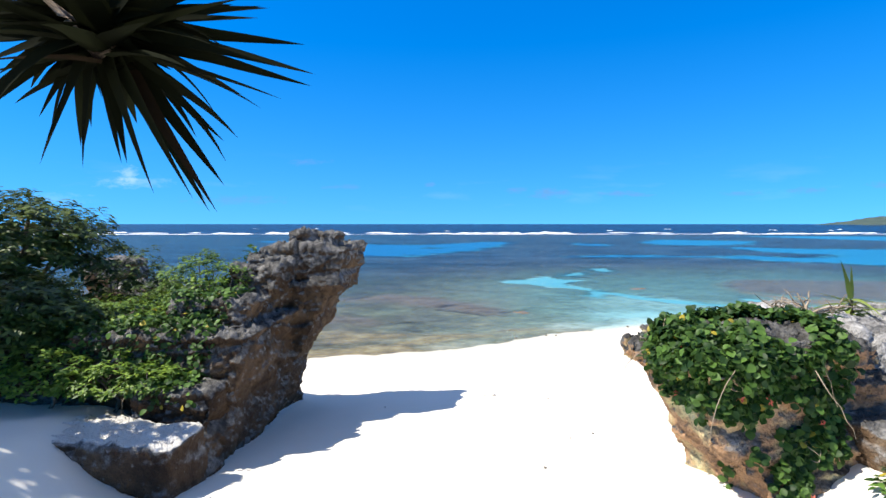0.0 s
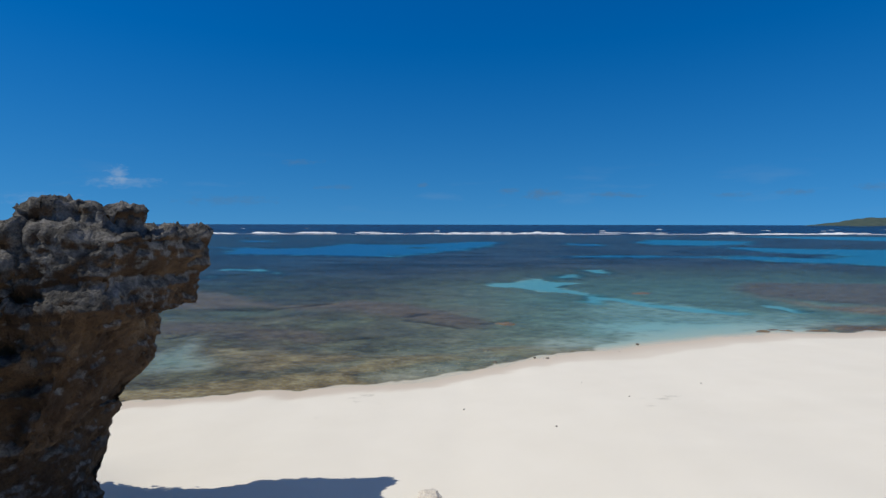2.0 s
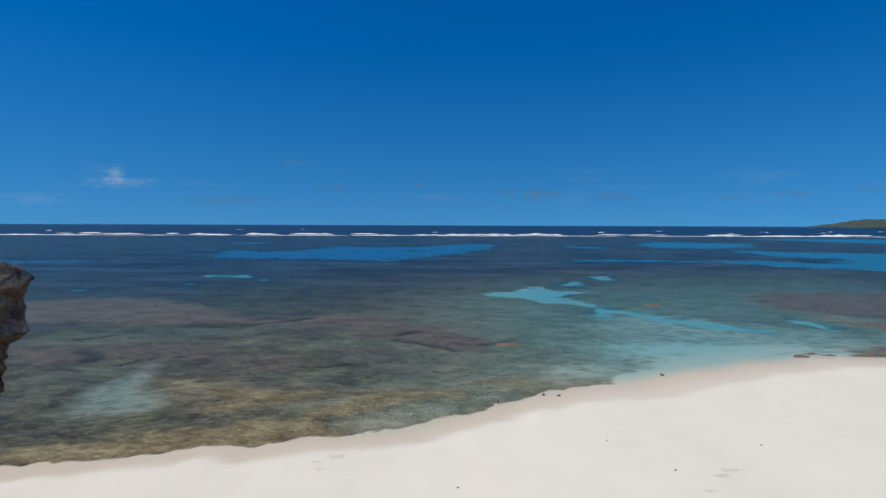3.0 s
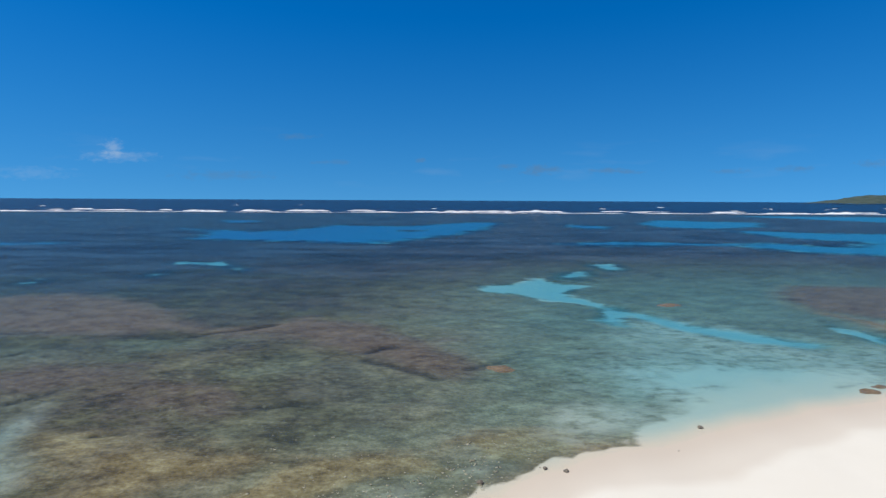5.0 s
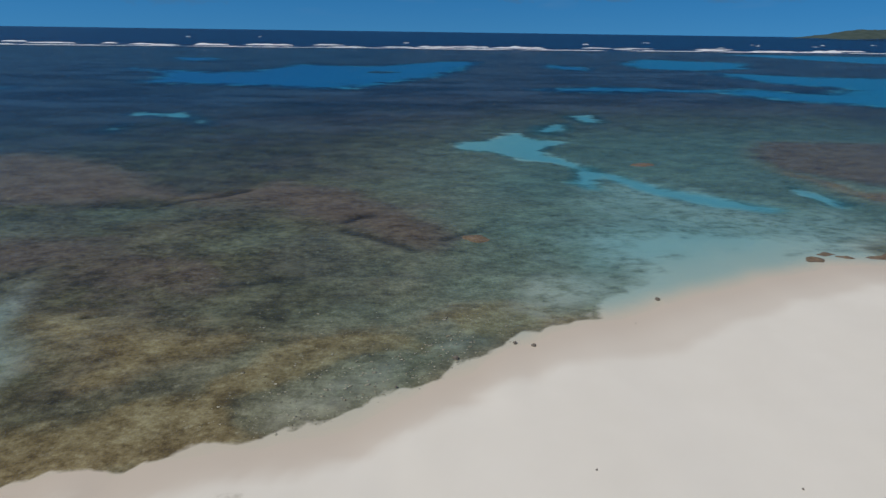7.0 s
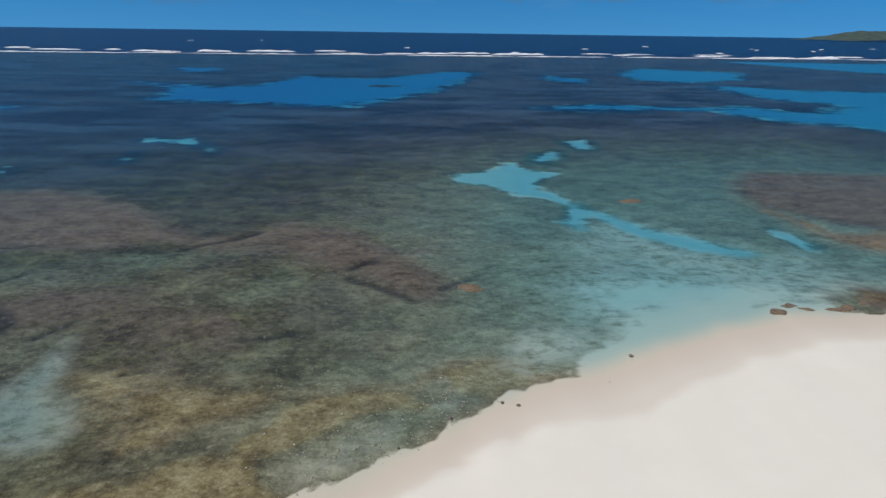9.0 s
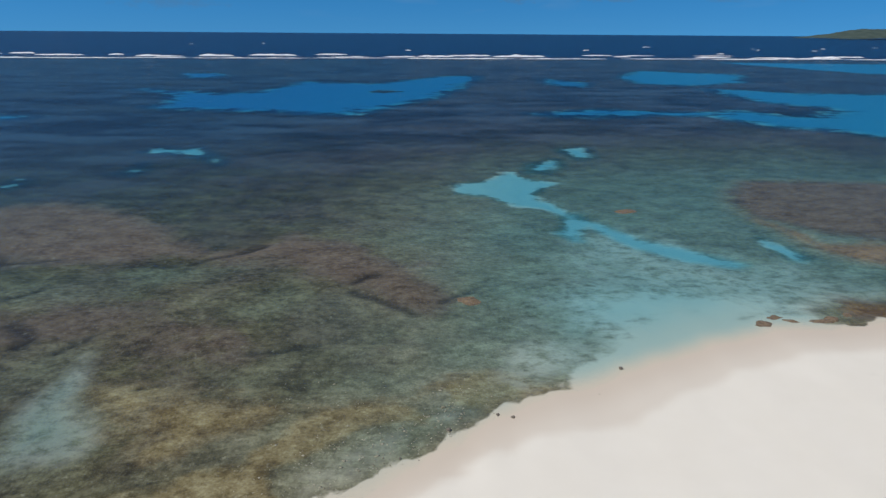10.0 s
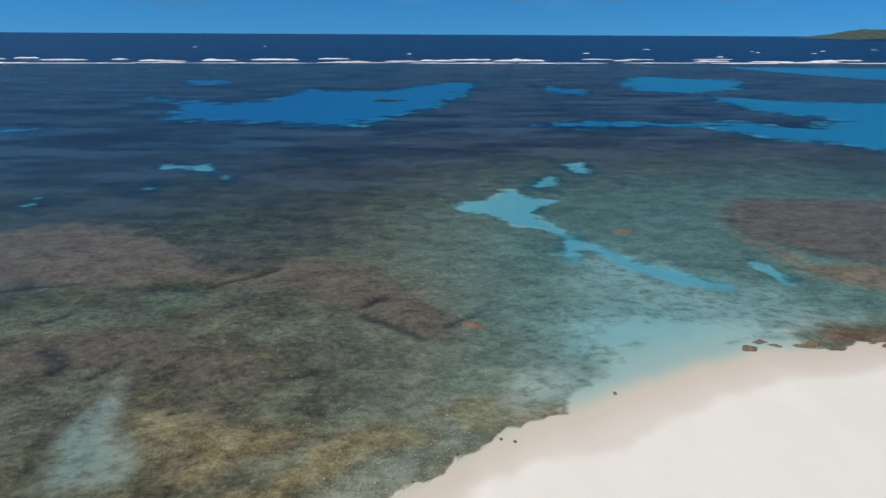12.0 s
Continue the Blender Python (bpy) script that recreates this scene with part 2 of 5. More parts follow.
# ---- materials ----
class Shader:
    """A node material: a principled surface and short calls that make its nodes."""

    def __init__(self, name, rough=0.8, metal=0.0, specular=0.3):
        self.mat = bpy.data.materials.new(name)
        self.mat.use_nodes = True
        self.tree = self.mat.node_tree
        self.bsdf = self.tree.nodes["Principled BSDF"]
        self.bsdf.inputs["Roughness"].default_value = rough
        self.bsdf.inputs["Metallic"].default_value = metal
        self.bsdf.inputs["Specular IOR Level"].default_value = specular
        self.geo = self.tree.nodes.new("ShaderNodeNewGeometry")
        self.co = self.tree.nodes.new("ShaderNodeTexCoord")

    def put(self, socket, value):
        if isinstance(value, bpy.types.NodeSocket):
            self.tree.links.new(value, socket)
        elif value is not None:
            if not isinstance(value, (int, float)) and len(value) == 3 and socket.type == "RGBA":
                value = (*value, 1)
            socket.default_value = value

    def noise(self, scale, detail=5, vector=None, rough=0.55, distort=0.0):
        n = self.tree.nodes.new("ShaderNodeTexNoise")
        n.inputs["Scale"].default_value, n.inputs["Detail"].default_value = scale, detail
        n.inputs["Roughness"].default_value, n.inputs["Distortion"].default_value = rough, distort
        self.put(n.inputs["Vector"], vector or self.geo.outputs["Position"])
        return n.outputs[0]

    def cells(self, scale, vector=None, feature="F1", out="Distance"):
        n = self.tree.nodes.new("ShaderNodeTexVoronoi")
        n.feature = feature
        n.inputs["Scale"].default_value = scale
        self.put(n.inputs["Vector"], vector or self.geo.outputs["Position"])
        return n.outputs[out]

    def stretched(self, scale):
        n = self.tree.nodes.new("ShaderNodeMapping")
        n.inputs["Scale"].default_value = scale
        self.put(n.inputs["Vector"], self.geo.outputs["Position"])
        return n.outputs[0]

    def span(self, value, a, b, c=0.0, d=1.0):
        n = self.tree.nodes.new("ShaderNodeMapRange")
        self.put(n.inputs[0], value)
        for k, v in zip((1, 2, 3, 4), (a, b, c, d)):
            self.put(n.inputs[k], v)
        return n.outputs[0]

    def calc(self, how, a, b=0.0):
        n = self.tree.nodes.new("ShaderNodeMath")
        n.operation = how
        self.put(n.inputs[0], a), self.put(n.inputs[1], b)
        return n.outputs[0]

    def mix(self, amount, a, b, how="MIX"):
        n = self.tree.nodes.new("ShaderNodeMixRGB")
        n.blend_type = how
        self.put(n.inputs[0], amount), self.put(n.inputs[1], a), self.put(n.inputs[2], b)
        return n.outputs[0]

    def ramp(self, value, *stops):
        n = self.tree.nodes.new("ShaderNodeValToRGB")
        while len(n.color_ramp.elements) < len(stops):
            n.color_ramp.elements.new(0.5)
        for el, (p, c) in zip(n.color_ramp.elements, stops):
            el.position, el.color = p, (*c, 1)
        self.put(n.inputs[0], value)
        return n.outputs[0]

    def attribute(self, name):
        n = self.tree.nodes.new("ShaderNodeAttribute")
        n.attribute_name = name
        return n.outputs["Fac"]

    def axis(self, which, of=None):
        n = self.tree.nodes.new("ShaderNodeSeparateXYZ")
        self.put(n.inputs[0], of or self.geo.outputs["Position"])
        return n.outputs["XYZ".index(which)]

    def bump(self, height, strength=0.4, distance=0.02, before=None):
        n = self.tree.nodes.new("ShaderNodeBump")
        n.inputs["Strength"].default_value, n.inputs["Distance"].default_value = strength, distance
        self.put(n.inputs["Height"], height)
        if before is not None:
            self.put(n.inputs["Normal"], before)
        self.put(self.bsdf.inputs["Normal"], n.outputs[0])
        return n.outputs[0]

    def color(self, value):
        self.put(self.bsdf.inputs["Base Color"], value)
        return self


def ground_material():
    m = Shader("coral_sand_and_reef", 0.9, specular=0.15)
    z = m.axis("Z")
    depth = m.attribute("fathom")
    # dry and wet sand
    grain = m.noise(260, 2)
    drift = m.noise(0.9, 5)
    sand = m.mix(m.span(drift, 0.3, 0.7), (0.77, 0.728, 0.628), (0.80, 0.76, 0.662))
    sand = m.mix(m.span(grain, 0.35, 0.7, 0, 0.25), sand, (0.6, 0.54, 0.46))
    wet = m.attribute("wet")
    sand = m.mix(wet, sand, (0.60, 0.52, 0.42))
    # reef colours
    mid, fine, micro, wide = m.noise(1.1, 7, m.stretched((0.75, 1.25, 1.0)), 0.68), m.noise(4.6, 6, m.stretched((0.8, 1.25, 1.0)), 0.72), m.noise(15, 4, rough=0.7), m.noise(0.28, 4)
    mottle = m.calc("ADD", m.calc("MULTIPLY", mid, 0.36), m.calc("ADD", m.calc("MULTIPLY", fine, 0.40), m.calc("MULTIPLY", micro, 0.24)))
    mottle = m.span(mottle, 0.3, 0.7, 0.19, 0.81)
    reef = m.ramp(mottle, (0.34, (0.022, 0.018, 0.010)), (0.45, (0.060, 0.050, 0.025)), (0.53, (0.098, 0.083, 0.042)), (0.64, (0.168, 0.145, 0.078)))
    reef = m.mix(m.span(wide, 0.45, 0.6, 0, 0.7), reef, m.ramp(mottle, (0.38, (0.032, 0.025, 0.018)), (0.6, (0.130, 0.098, 0.070))))
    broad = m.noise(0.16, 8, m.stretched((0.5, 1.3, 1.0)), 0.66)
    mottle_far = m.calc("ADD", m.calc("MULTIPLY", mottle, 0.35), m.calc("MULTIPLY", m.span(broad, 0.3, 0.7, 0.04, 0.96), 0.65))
    # far bed coloured darker and bluer, for the sky mirrored at low angles
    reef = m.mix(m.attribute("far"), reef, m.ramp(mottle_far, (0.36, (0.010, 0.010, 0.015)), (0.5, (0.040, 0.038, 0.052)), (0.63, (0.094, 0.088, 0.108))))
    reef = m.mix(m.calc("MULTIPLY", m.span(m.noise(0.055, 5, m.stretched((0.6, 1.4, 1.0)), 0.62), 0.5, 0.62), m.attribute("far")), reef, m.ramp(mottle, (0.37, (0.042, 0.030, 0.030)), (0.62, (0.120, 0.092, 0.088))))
    reef = m.mix(m.attribute("pale"), reef, m.ramp(mottle, (0.33, (0.074, 0.068, 0.041)), (0.48, (0.176, 0.164, 0.103)), (0.65, (0.35, 0.330, 0.222))))
    mauve = m.ramp(mottle, (0.35, (0.058, 0.042, 0.029)), (0.48, (0.116, 0.089, 0.064)), (0.63, (0.180, 0.144, 0.108)))
    olive = m.ramp(mottle, (0.33, (0.072, 0.051, 0.022)), (0.44, (0.148, 0.109, 0.050)), (0.52, (0.218, 0.168, 0.084)), (0.66, (0.36, 0.305, 0.175)))
    gold = m.ramp(mottle, (0.38, (0.07, 0.038, 0.018)), (0.6, (0.23, 0.140, 0.065)))
    frayed = m.noise(0.45, 9, m.stretched((0.8, 1.2, 1.0)), 0.7)

    def cover(name, a=0.32, b=0.68, much=0.9):
        edge = m.calc("ADD", m.attribute(name), m.span(frayed, 0.3, 0.7, -0.5 * much, 0.5 * much))
        return m.span(edge, a, b)

    bottom = m.mix(cover("brown"), reef, mauve)
    bottom = m.mix(cover("algae"), bottom, olive)
    bottom = m.mix(cover("rust"), bottom, gold)
    # near-black colour for cracks, streaks and the shadow along the banks' raised edges
    bottom = m.mix(m.calc("MULTIPLY", m.attribute("crevice_shade"), 0.85), bottom, (0.012, 0.012, 0.012))
    # pale flecks coloured in for the glints of rippled light on the bed
    rubble = m.calc("MULTIPLY", m.span(m.noise(7, 3, rough=0.7), 0.6, 0.75, 0, 0.45), m.span(m.attribute("far"), 0.1, 0.7, 1, 0))
    bottom = m.mix(rubble, bottom, (0.44, 0.40, 0.29))
    ridges = m.noise(2.6, 6, m.stretched((0.8, 1.3, 1.0)), 0.7)
    bottom = m.mix(m.calc("MULTIPLY", m.attribute("veil"), m.span(ridges, 0.36, 0.56, 0.25, 1.0)), bottom, sand)
    bottom = m.mix(cover("bare", 0.44, 0.68, 0.8), bottom, sand)
    # the water takes red first, then green
    left = m.tree.nodes.new("ShaderNodeCombineXYZ")
    for k, rate in enumerate((0.82, 0.245, 0.085)):
        m.put(left.inputs[k], m.calc("POWER", 2.718, m.calc("MULTIPLY", depth, -rate)))
    seen = m.mix(1.0, bottom, left.outputs[0], "MULTIPLY")
    # and sends back a little blue of its own
    body = m.calc("SUBTRACT", 1.0, m.calc("POWER", 2.718, m.calc("MULTIPLY", depth, -0.2)))
    seen = m.mix(body, seen, (0.001, 0.017, 0.058), "ADD")
    m.color(seen)
    relief = m.calc("ADD", m.calc("MULTIPLY", mottle, m.span(z, -0.1, 0.02, 1.0, 0.0)), m.calc("MULTIPLY", grain, 0.02))
    relief = m.calc("ADD", relief, m.calc("MULTIPLY", m.noise(5, 3), 0.02))
    m.bump(relief, 0.35, 0.08)
    m.put(m.bsdf.inputs["Roughness"], m.span(wet, 0.0, 1.0, 0.95, 0.6))
    return m.mat


def water_material():
    m = Shader("sea_water")
    nodes, links = m.tree.nodes, m.tree.links
    wide = m.noise(0.55, 4, m.stretched((0.6, 1.5, 1.0)))
    fine = m.noise(4.5, 4, m.stretched((0.7, 1.4, 1.0)))
    swell = m.noise(0.06, 3, m.stretched((0.4, 1.6, 1.0)))
    height = m.calc("ADD", m.calc("MULTIPLY", wide, 0.55), m.calc("MULTIPLY", fine, 0.16))
    height = m.calc("ADD", height, m.calc("MULTIPLY", swell, 2.0))
    bump = m.bump(height, 0.35, 0.3)
    clear = nodes.new("ShaderNodeBsdfTransparent")
    clear.inputs["Color"].default_value = (0.98, 1.0, 1.0, 1)
    gloss = nodes.new("ShaderNodeBsdfGlossy")
    gloss.inputs["Roughness"].default_value = 0.12
    links.new(bump, gloss.inputs["Normal"])
    fresnel = nodes.new("ShaderNodeFresnel")
    fresnel.inputs["IOR"].default_value = 1.33
    links.new(bump, fresnel.inputs["Normal"])
    both = nodes.new("ShaderNodeMixShader")
    links.new(m.span(fresnel.outputs[0], 0.0, 1.0, 0.0, 0.24), both.inputs[0])
    links.new(clear.outputs[0], both.inputs[1])
    links.new(gloss.outputs[0], both.inputs[2])
    links.new(both.outputs[0], nodes["Material Output"].inputs["Surface"])
    nodes.remove(m.bsdf)
    return m.mat


def rock_material(name, pale=1.0, sandy=False, warm=1.0, dark=1.0, undercut=0.05):
    m = Shader(name, 0.92, specular=0.2)
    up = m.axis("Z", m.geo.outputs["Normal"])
    rag = m.noise(5.0, 8, rough=0.7)
    fine = m.noise(34, 6, rough=0.75)
    blot = m.noise(1.9, 7, rough=0.62)
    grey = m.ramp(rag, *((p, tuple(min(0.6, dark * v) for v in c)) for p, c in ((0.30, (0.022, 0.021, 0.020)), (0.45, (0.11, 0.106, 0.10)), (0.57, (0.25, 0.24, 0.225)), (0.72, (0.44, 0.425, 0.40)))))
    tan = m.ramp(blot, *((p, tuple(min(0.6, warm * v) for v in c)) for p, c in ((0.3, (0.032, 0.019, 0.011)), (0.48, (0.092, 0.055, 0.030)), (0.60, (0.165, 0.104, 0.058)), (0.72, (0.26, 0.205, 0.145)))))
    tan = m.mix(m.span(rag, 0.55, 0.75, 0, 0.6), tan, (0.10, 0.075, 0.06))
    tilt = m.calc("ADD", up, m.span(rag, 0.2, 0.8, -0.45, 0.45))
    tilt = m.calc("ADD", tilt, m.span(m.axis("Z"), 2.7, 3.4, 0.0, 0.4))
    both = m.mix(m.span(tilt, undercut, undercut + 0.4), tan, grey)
    both = m.mix(m.span(fine, 0.58, 0.75, 0, 0.55), both, (0.03, 0.028, 0.025))
    both = m.mix(m.span(m.noise(9, 4), 0.66, 0.78, 0, 0.6 * pale), both, (0.55, 0.53, 0.49))
    if sandy:
        dust = m.calc("ADD", up, m.span(m.noise(2.2, 5), 0.3, 0.7, -0.3, 0.3))
        both = m.mix(m.span(dust, 0.55, 0.8), both, (0.70, 0.66, 0.59))
    both = m.mix(m.span(m.noise(60, 3, rough=0.7), 0.34, 0.44, 0.6, 0), both, (0.02, 0.019, 0.017))
    m.color(both)
    pits = m.cells(16)
    holes = m.cells(48)
    h = m.calc("ADD", m.calc("MULTIPLY", rag, 0.8), m.calc("MULTIPLY", fine, 0.25))
    h = m.calc("ADD", h, m.calc("MULTIPLY", pits, 0.35))
    h = m.calc("ADD", h, m.calc("MULTIPLY", holes, 0.22))
    m.bump(h, 0.85, 0.07)
    return m.mat


def leaf_material(name, dark, light, old=None, rough=0.45, specular=0.35):
    m = Shader(name, rough, specular=specular)
    rnd = m.geo.outputs["Random Per Island"]
    info = m.tree.nodes.new("ShaderNodeObjectInfo").outputs["Random"]
    pick = m.calc("FRACT", m.calc("ADD", rnd, m.calc("MULTIPLY", info, 0.731)))
    col = m.mix(m.calc("POWER", pick, 1.6), dark, light)
    if old:
        col = m.mix(m.span(pick, 0.984, 0.987), col, old)
    m.color(m.mix(m.span(m.noise(35, 3), 0.4, 0.7, 0, 0.25), col, dark))
    m.put(m.bsdf.inputs["Transmission Weight"], 0.0)
    thin = m.tree.nodes.new("ShaderNodeBsdfTranslucent")
    m.put(thin.inputs["Color"], m.mix(0.5, col, light))
    both = m.tree.nodes.new("ShaderNodeMixShader")
    both.inputs[0].default_value = 0.22
    m.tree.links.new(m.bsdf.outputs[0], both.inputs[1])
    m.tree.links.new(thin.outputs[0], both.inputs[2])
    m.tree.links.new(both.outputs[0], m.tree.nodes["Material Output"].inputs["Surface"])
    return m.mat


def plain_material(name, a, b, scale=20.0, rough=0.85, relief=0.02):
    m = Shader(name, rough)
    n = m.noise(scale, 6)
    m.color(m.mix(m.span(n, 0.3, 0.7), a, b))
    m.bump(n, 0.6, relief)
    return m.mat


GROUND, WATER = ground_material(), water_material()
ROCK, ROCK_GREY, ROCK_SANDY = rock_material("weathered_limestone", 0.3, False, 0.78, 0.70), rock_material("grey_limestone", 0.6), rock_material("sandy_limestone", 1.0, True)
# tan lightened in colour for the light that the sand bounces under the overhang
ROCK_TAN_BOUNCE = rock_material("bounce_lit_tan_limestone", 0.4, False, 5.2, 0.6)
# grey lifted in colour for bright ambient light on the shaded slab
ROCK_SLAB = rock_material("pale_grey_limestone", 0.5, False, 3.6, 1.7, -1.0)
VINE_LEAF = leaf_material("vine_leaf", (0.013, 0.037, 0.008), (0.105, 0.196, 0.036), (0.42, 0.33, 0.04), 0.5, 0.22)
SHRUB_LEAF = leaf_material("shrub_leaf", (0.035, 0.085, 0.010), (0.23, 0.34, 0.035), None, 0.5)
TREE_LEAF = leaf_material("tree_leaf", (0.022, 0.045, 0.010), (0.14, 0.19, 0.04), None, 0.5)
# near-black: the shade on the backlit leaves is put into their colour
BACKLIT_PALM_LEAF = leaf_material("screw_pine_leaf", (0.004, 0.005, 0.002), (0.009, 0.011, 0.005), (0.016, 0.010, 0.006), 0.9, 0.04)
YOUNG_LEAF = leaf_material("young_screw_pine_leaf", (0.07, 0.11, 0.02), (0.24, 0.30, 0.06), (0.40, 0.33, 0.10), 0.5)
BARK = plain_material("grey_bark", (0.10, 0.075, 0.055), (0.26, 0.21, 0.165), 30)
DRY_STEM = plain_material("dry_stem", (0.22, 0.16, 0.10), (0.40, 0.33, 0.24), 40, relief=0.004)
FOAM = plain_material("sea_foam", (0.74, 0.77, 0.78), (0.86, 0.87, 0.87), 0.8, 0.9, 0.3)
# the haze of distance is mixed into the woods' blue-grey green
LAND = plain_material("hazy_woods", (0.036, 0.060, 0.050), (0.072, 0.100, 0.080), 0.05, 0.95, 6)
CORAL = plain_material("coral_rubble", (0.50, 0.44, 0.36), (0.74, 0.70, 0.62), 60, relief=0.006)
PEBBLE = plain_material("dark_pebble", (0.10, 0.09, 0.075), (0.24, 0.21, 0.17), 60, relief=0.006)
FLOWER = plain_material("vine_flower", (0.35, 0.06, 0.04), (0.52, 0.16, 0.11), 60, relief=0.004)


# ---- mesh helpers ----
def mesh_of(name, verts, faces, material, smooth_faces=True):
    me = bpy.data.meshes.new(name)
    me.from_pydata([tuple(v) for v in verts], [], [tuple(f) for f in faces])
    me.materials.append(material)
    if smooth_faces:
        me.polygons.foreach_set("use_smooth", [True] * len(me.polygons))
    me.update()
    return me


def part(name, me, parent, label="", kind=""):
    ob = new(name, me)
    ob.parent = parent
    return tagged(ob, label, kind=kind)


def thing(name, place, label, category, group="", kind=""):
    ob = new(name)
    ob.location = place
    ob.empty_display_size = 0.1
    return tagged(ob, label, category, group, kind)


def tube(points, radii, around=7):
    """Verts and faces of a tapered limb along points."""
    verts, faces = [], []
    points = [Vector(p) for p in points]
    for k, p in enumerate(points):
        way = (points[min(k + 1, len(points) - 1)] - points[max(k - 1, 0)]).normalized()
        side = way.orthogonal().normalized()
        other = way.cross(side)
        for a in range(around):
            th = 2 * math.pi * a / around
            verts.append(p + (side * math.cos(th) + other * math.sin(th)) * radii[k])
    for k in range(len(points) - 1):
        for a in range(around):
            b = (a + 1) % around
            faces.append((k * around + a, k * around + b, (k + 1) * around + b, (k + 1) * around + a))
    faces.append(tuple(range(around))[::-1])
    faces.append(tuple((len(points) - 1) * around + a for a in range(around)))
    return verts, faces


def joined(pieces):
    verts, faces = [], []
    for v, f in pieces:
        base = len(verts)
        verts += list(v)
        faces += [tuple(i + base for i in q) for q in f]
    return verts, faces


def bent(a, b, bow, steps=6, rng=random):
    """Points from a to b that bow and wander."""
    a, b = Vector(a), Vector(b)
    out = []
    for k in range(steps + 1):
        t = k / steps
        p = a.lerp(b, t) + Vector(bow) * math.sin(math.pi * t)
        if 0 < k < steps:
            p += Vector((rng.uniform(-1, 1), rng.uniform(-1, 1), rng.uniform(-1, 1))) * (a - b).length * 0.025
        out.append(p)
    return out


def leaf_shape(length, width, cup=0.18, steps=3, notch=0.0, spoon=0.75):
    """A blade from the stalk at the origin along +y, its face to +z; spoon over 1 is widest near the tip."""
    verts, faces = [(0, 0, 0)], []
    for k in range(1, steps + 1):
        t = k / (steps + 1)
        w = width / 2 * math.sin(math.pi * t**spoon) ** 0.7
        lift = -cup * length * (t - 0.3) ** 2
        verts += [(-w, t * length, lift + cup * w), (0, t * length, lift), (w, t * length, lift + cup * w)]
    verts.append((0, length * (1 - notch), -cup * length * 0.5))
    faces += [(0, 2, 1), (0, 3, 2)]
    for k in range(steps - 1):
        i = 1 + 3 * k
        faces += [(i, i + 1, i + 4, i + 3), (i + 1, i + 2, i + 5, i + 4)]
    i, n = 1 + 3 * (steps - 1), len(verts) - 1
    faces += [(i, i + 1, n), (i + 1, i + 2, n)]
    return np.array(verts, float), faces


def leaf_turn(normal, way):
    n = Vector(normal).normalized()
    y = Vector(way) - n * Vector(way).dot(n)
    y = y.normalized() if y.length > 1e-4 else n.orthogonal().normalized()
    x = y.cross(n)
    return Matrix((x, y, n)).transposed()


def many_leaves(name, spots, shape, material):
    """One mesh of all the leaves: spots are (place, turn, size)."""
    base, faces = shape
    n = len(base)
    verts = np.zeros((len(spots) * n, 3))
    allf = []
    for k, (p, m, s) in enumerate(spots):
        verts[k * n:(k + 1) * n] = (base * s) @ np.array(m).T + np.array(p)
        allf += [tuple(i + k * n for i in f) for f in faces]
    return mesh_of(name, verts, allf, material)


# ---- the ground: beach, reef flat and sea bed in one sheet ----
def spaced(low, high, mid, core, count):
    a, b = np.arcsinh((low - mid) / core), np.arcsinh((high - mid) / core)
    return mid + core * np.sinh(np.linspace(a, b, count))


# the reef flat's plan: sand pools, lagoons, coral banks, weed, cracks and painted shadow lines
POOLS = [
    [(2.2, 40.9), (3.8, 41.4), (5.0, 42.4), (5.6, 43.6), (6.1, 43.9), (6.8, 42.4), (8.6, 41.2), (7.7, 40.0), (7.0, 38.6), (7.0, 37.6), (7.5, 37.0), (8.0, 35.5), (8.7, 35.4),
     (9.1, 33.9), (8.4, 33.3), (8.0, 32.4), (7.9, 31.5), (7.5, 31.4), (6.9, 32.7), (7.6, 34.0), (7.6, 35.2), (6.9, 36.3), (5.6, 36.6), (4.3, 38.1), (2.5, 38.9)],
    [(8.6, 34.8), (9.4, 33.9), (9.9, 32.8), (11.2, 31.2), (13.0, 30.1), (13.9, 29.2), (13.3, 28.8), (11.5, 29.5), (10.1, 30.8), (8.8, 32.7)],
    [(16.0, 32.2), (16.3, 31.6), (16.6, 31.1), (16.9, 29.9), (16.2, 29.5), (15.9, 30.2), (15.8, 31.4)]]
FAR_POOLS = [
    [(7.9, 46.0), (9.8, 47.3), (9.5, 45.7), (8.2, 43.8), (7.4, 43.8)], [(10.7, 50.9), (12.7, 51.7), (12.5, 48.5), (11.4, 48.0), (11.1, 49.4)],
    [(-21.0, 49.1), (-20.6, 50.3), (-18.5, 49.8), (-17.8, 50.6), (-15.0, 47.5), (-13.7, 45.3), (-14.6, 46.2), (-16.1, 47.3), (-17.7, 48.5), (-19.8, 48.8)],
    [(-19.2, 42.6), (-18.8, 43.7), (-19.1, 45.3), (-18.2, 43.4), (-18.2, 42.2)], [(-24.2, 39.4), (-24.4, 40.7), (-23.3, 40.0), (-23.4, 39.0)]]
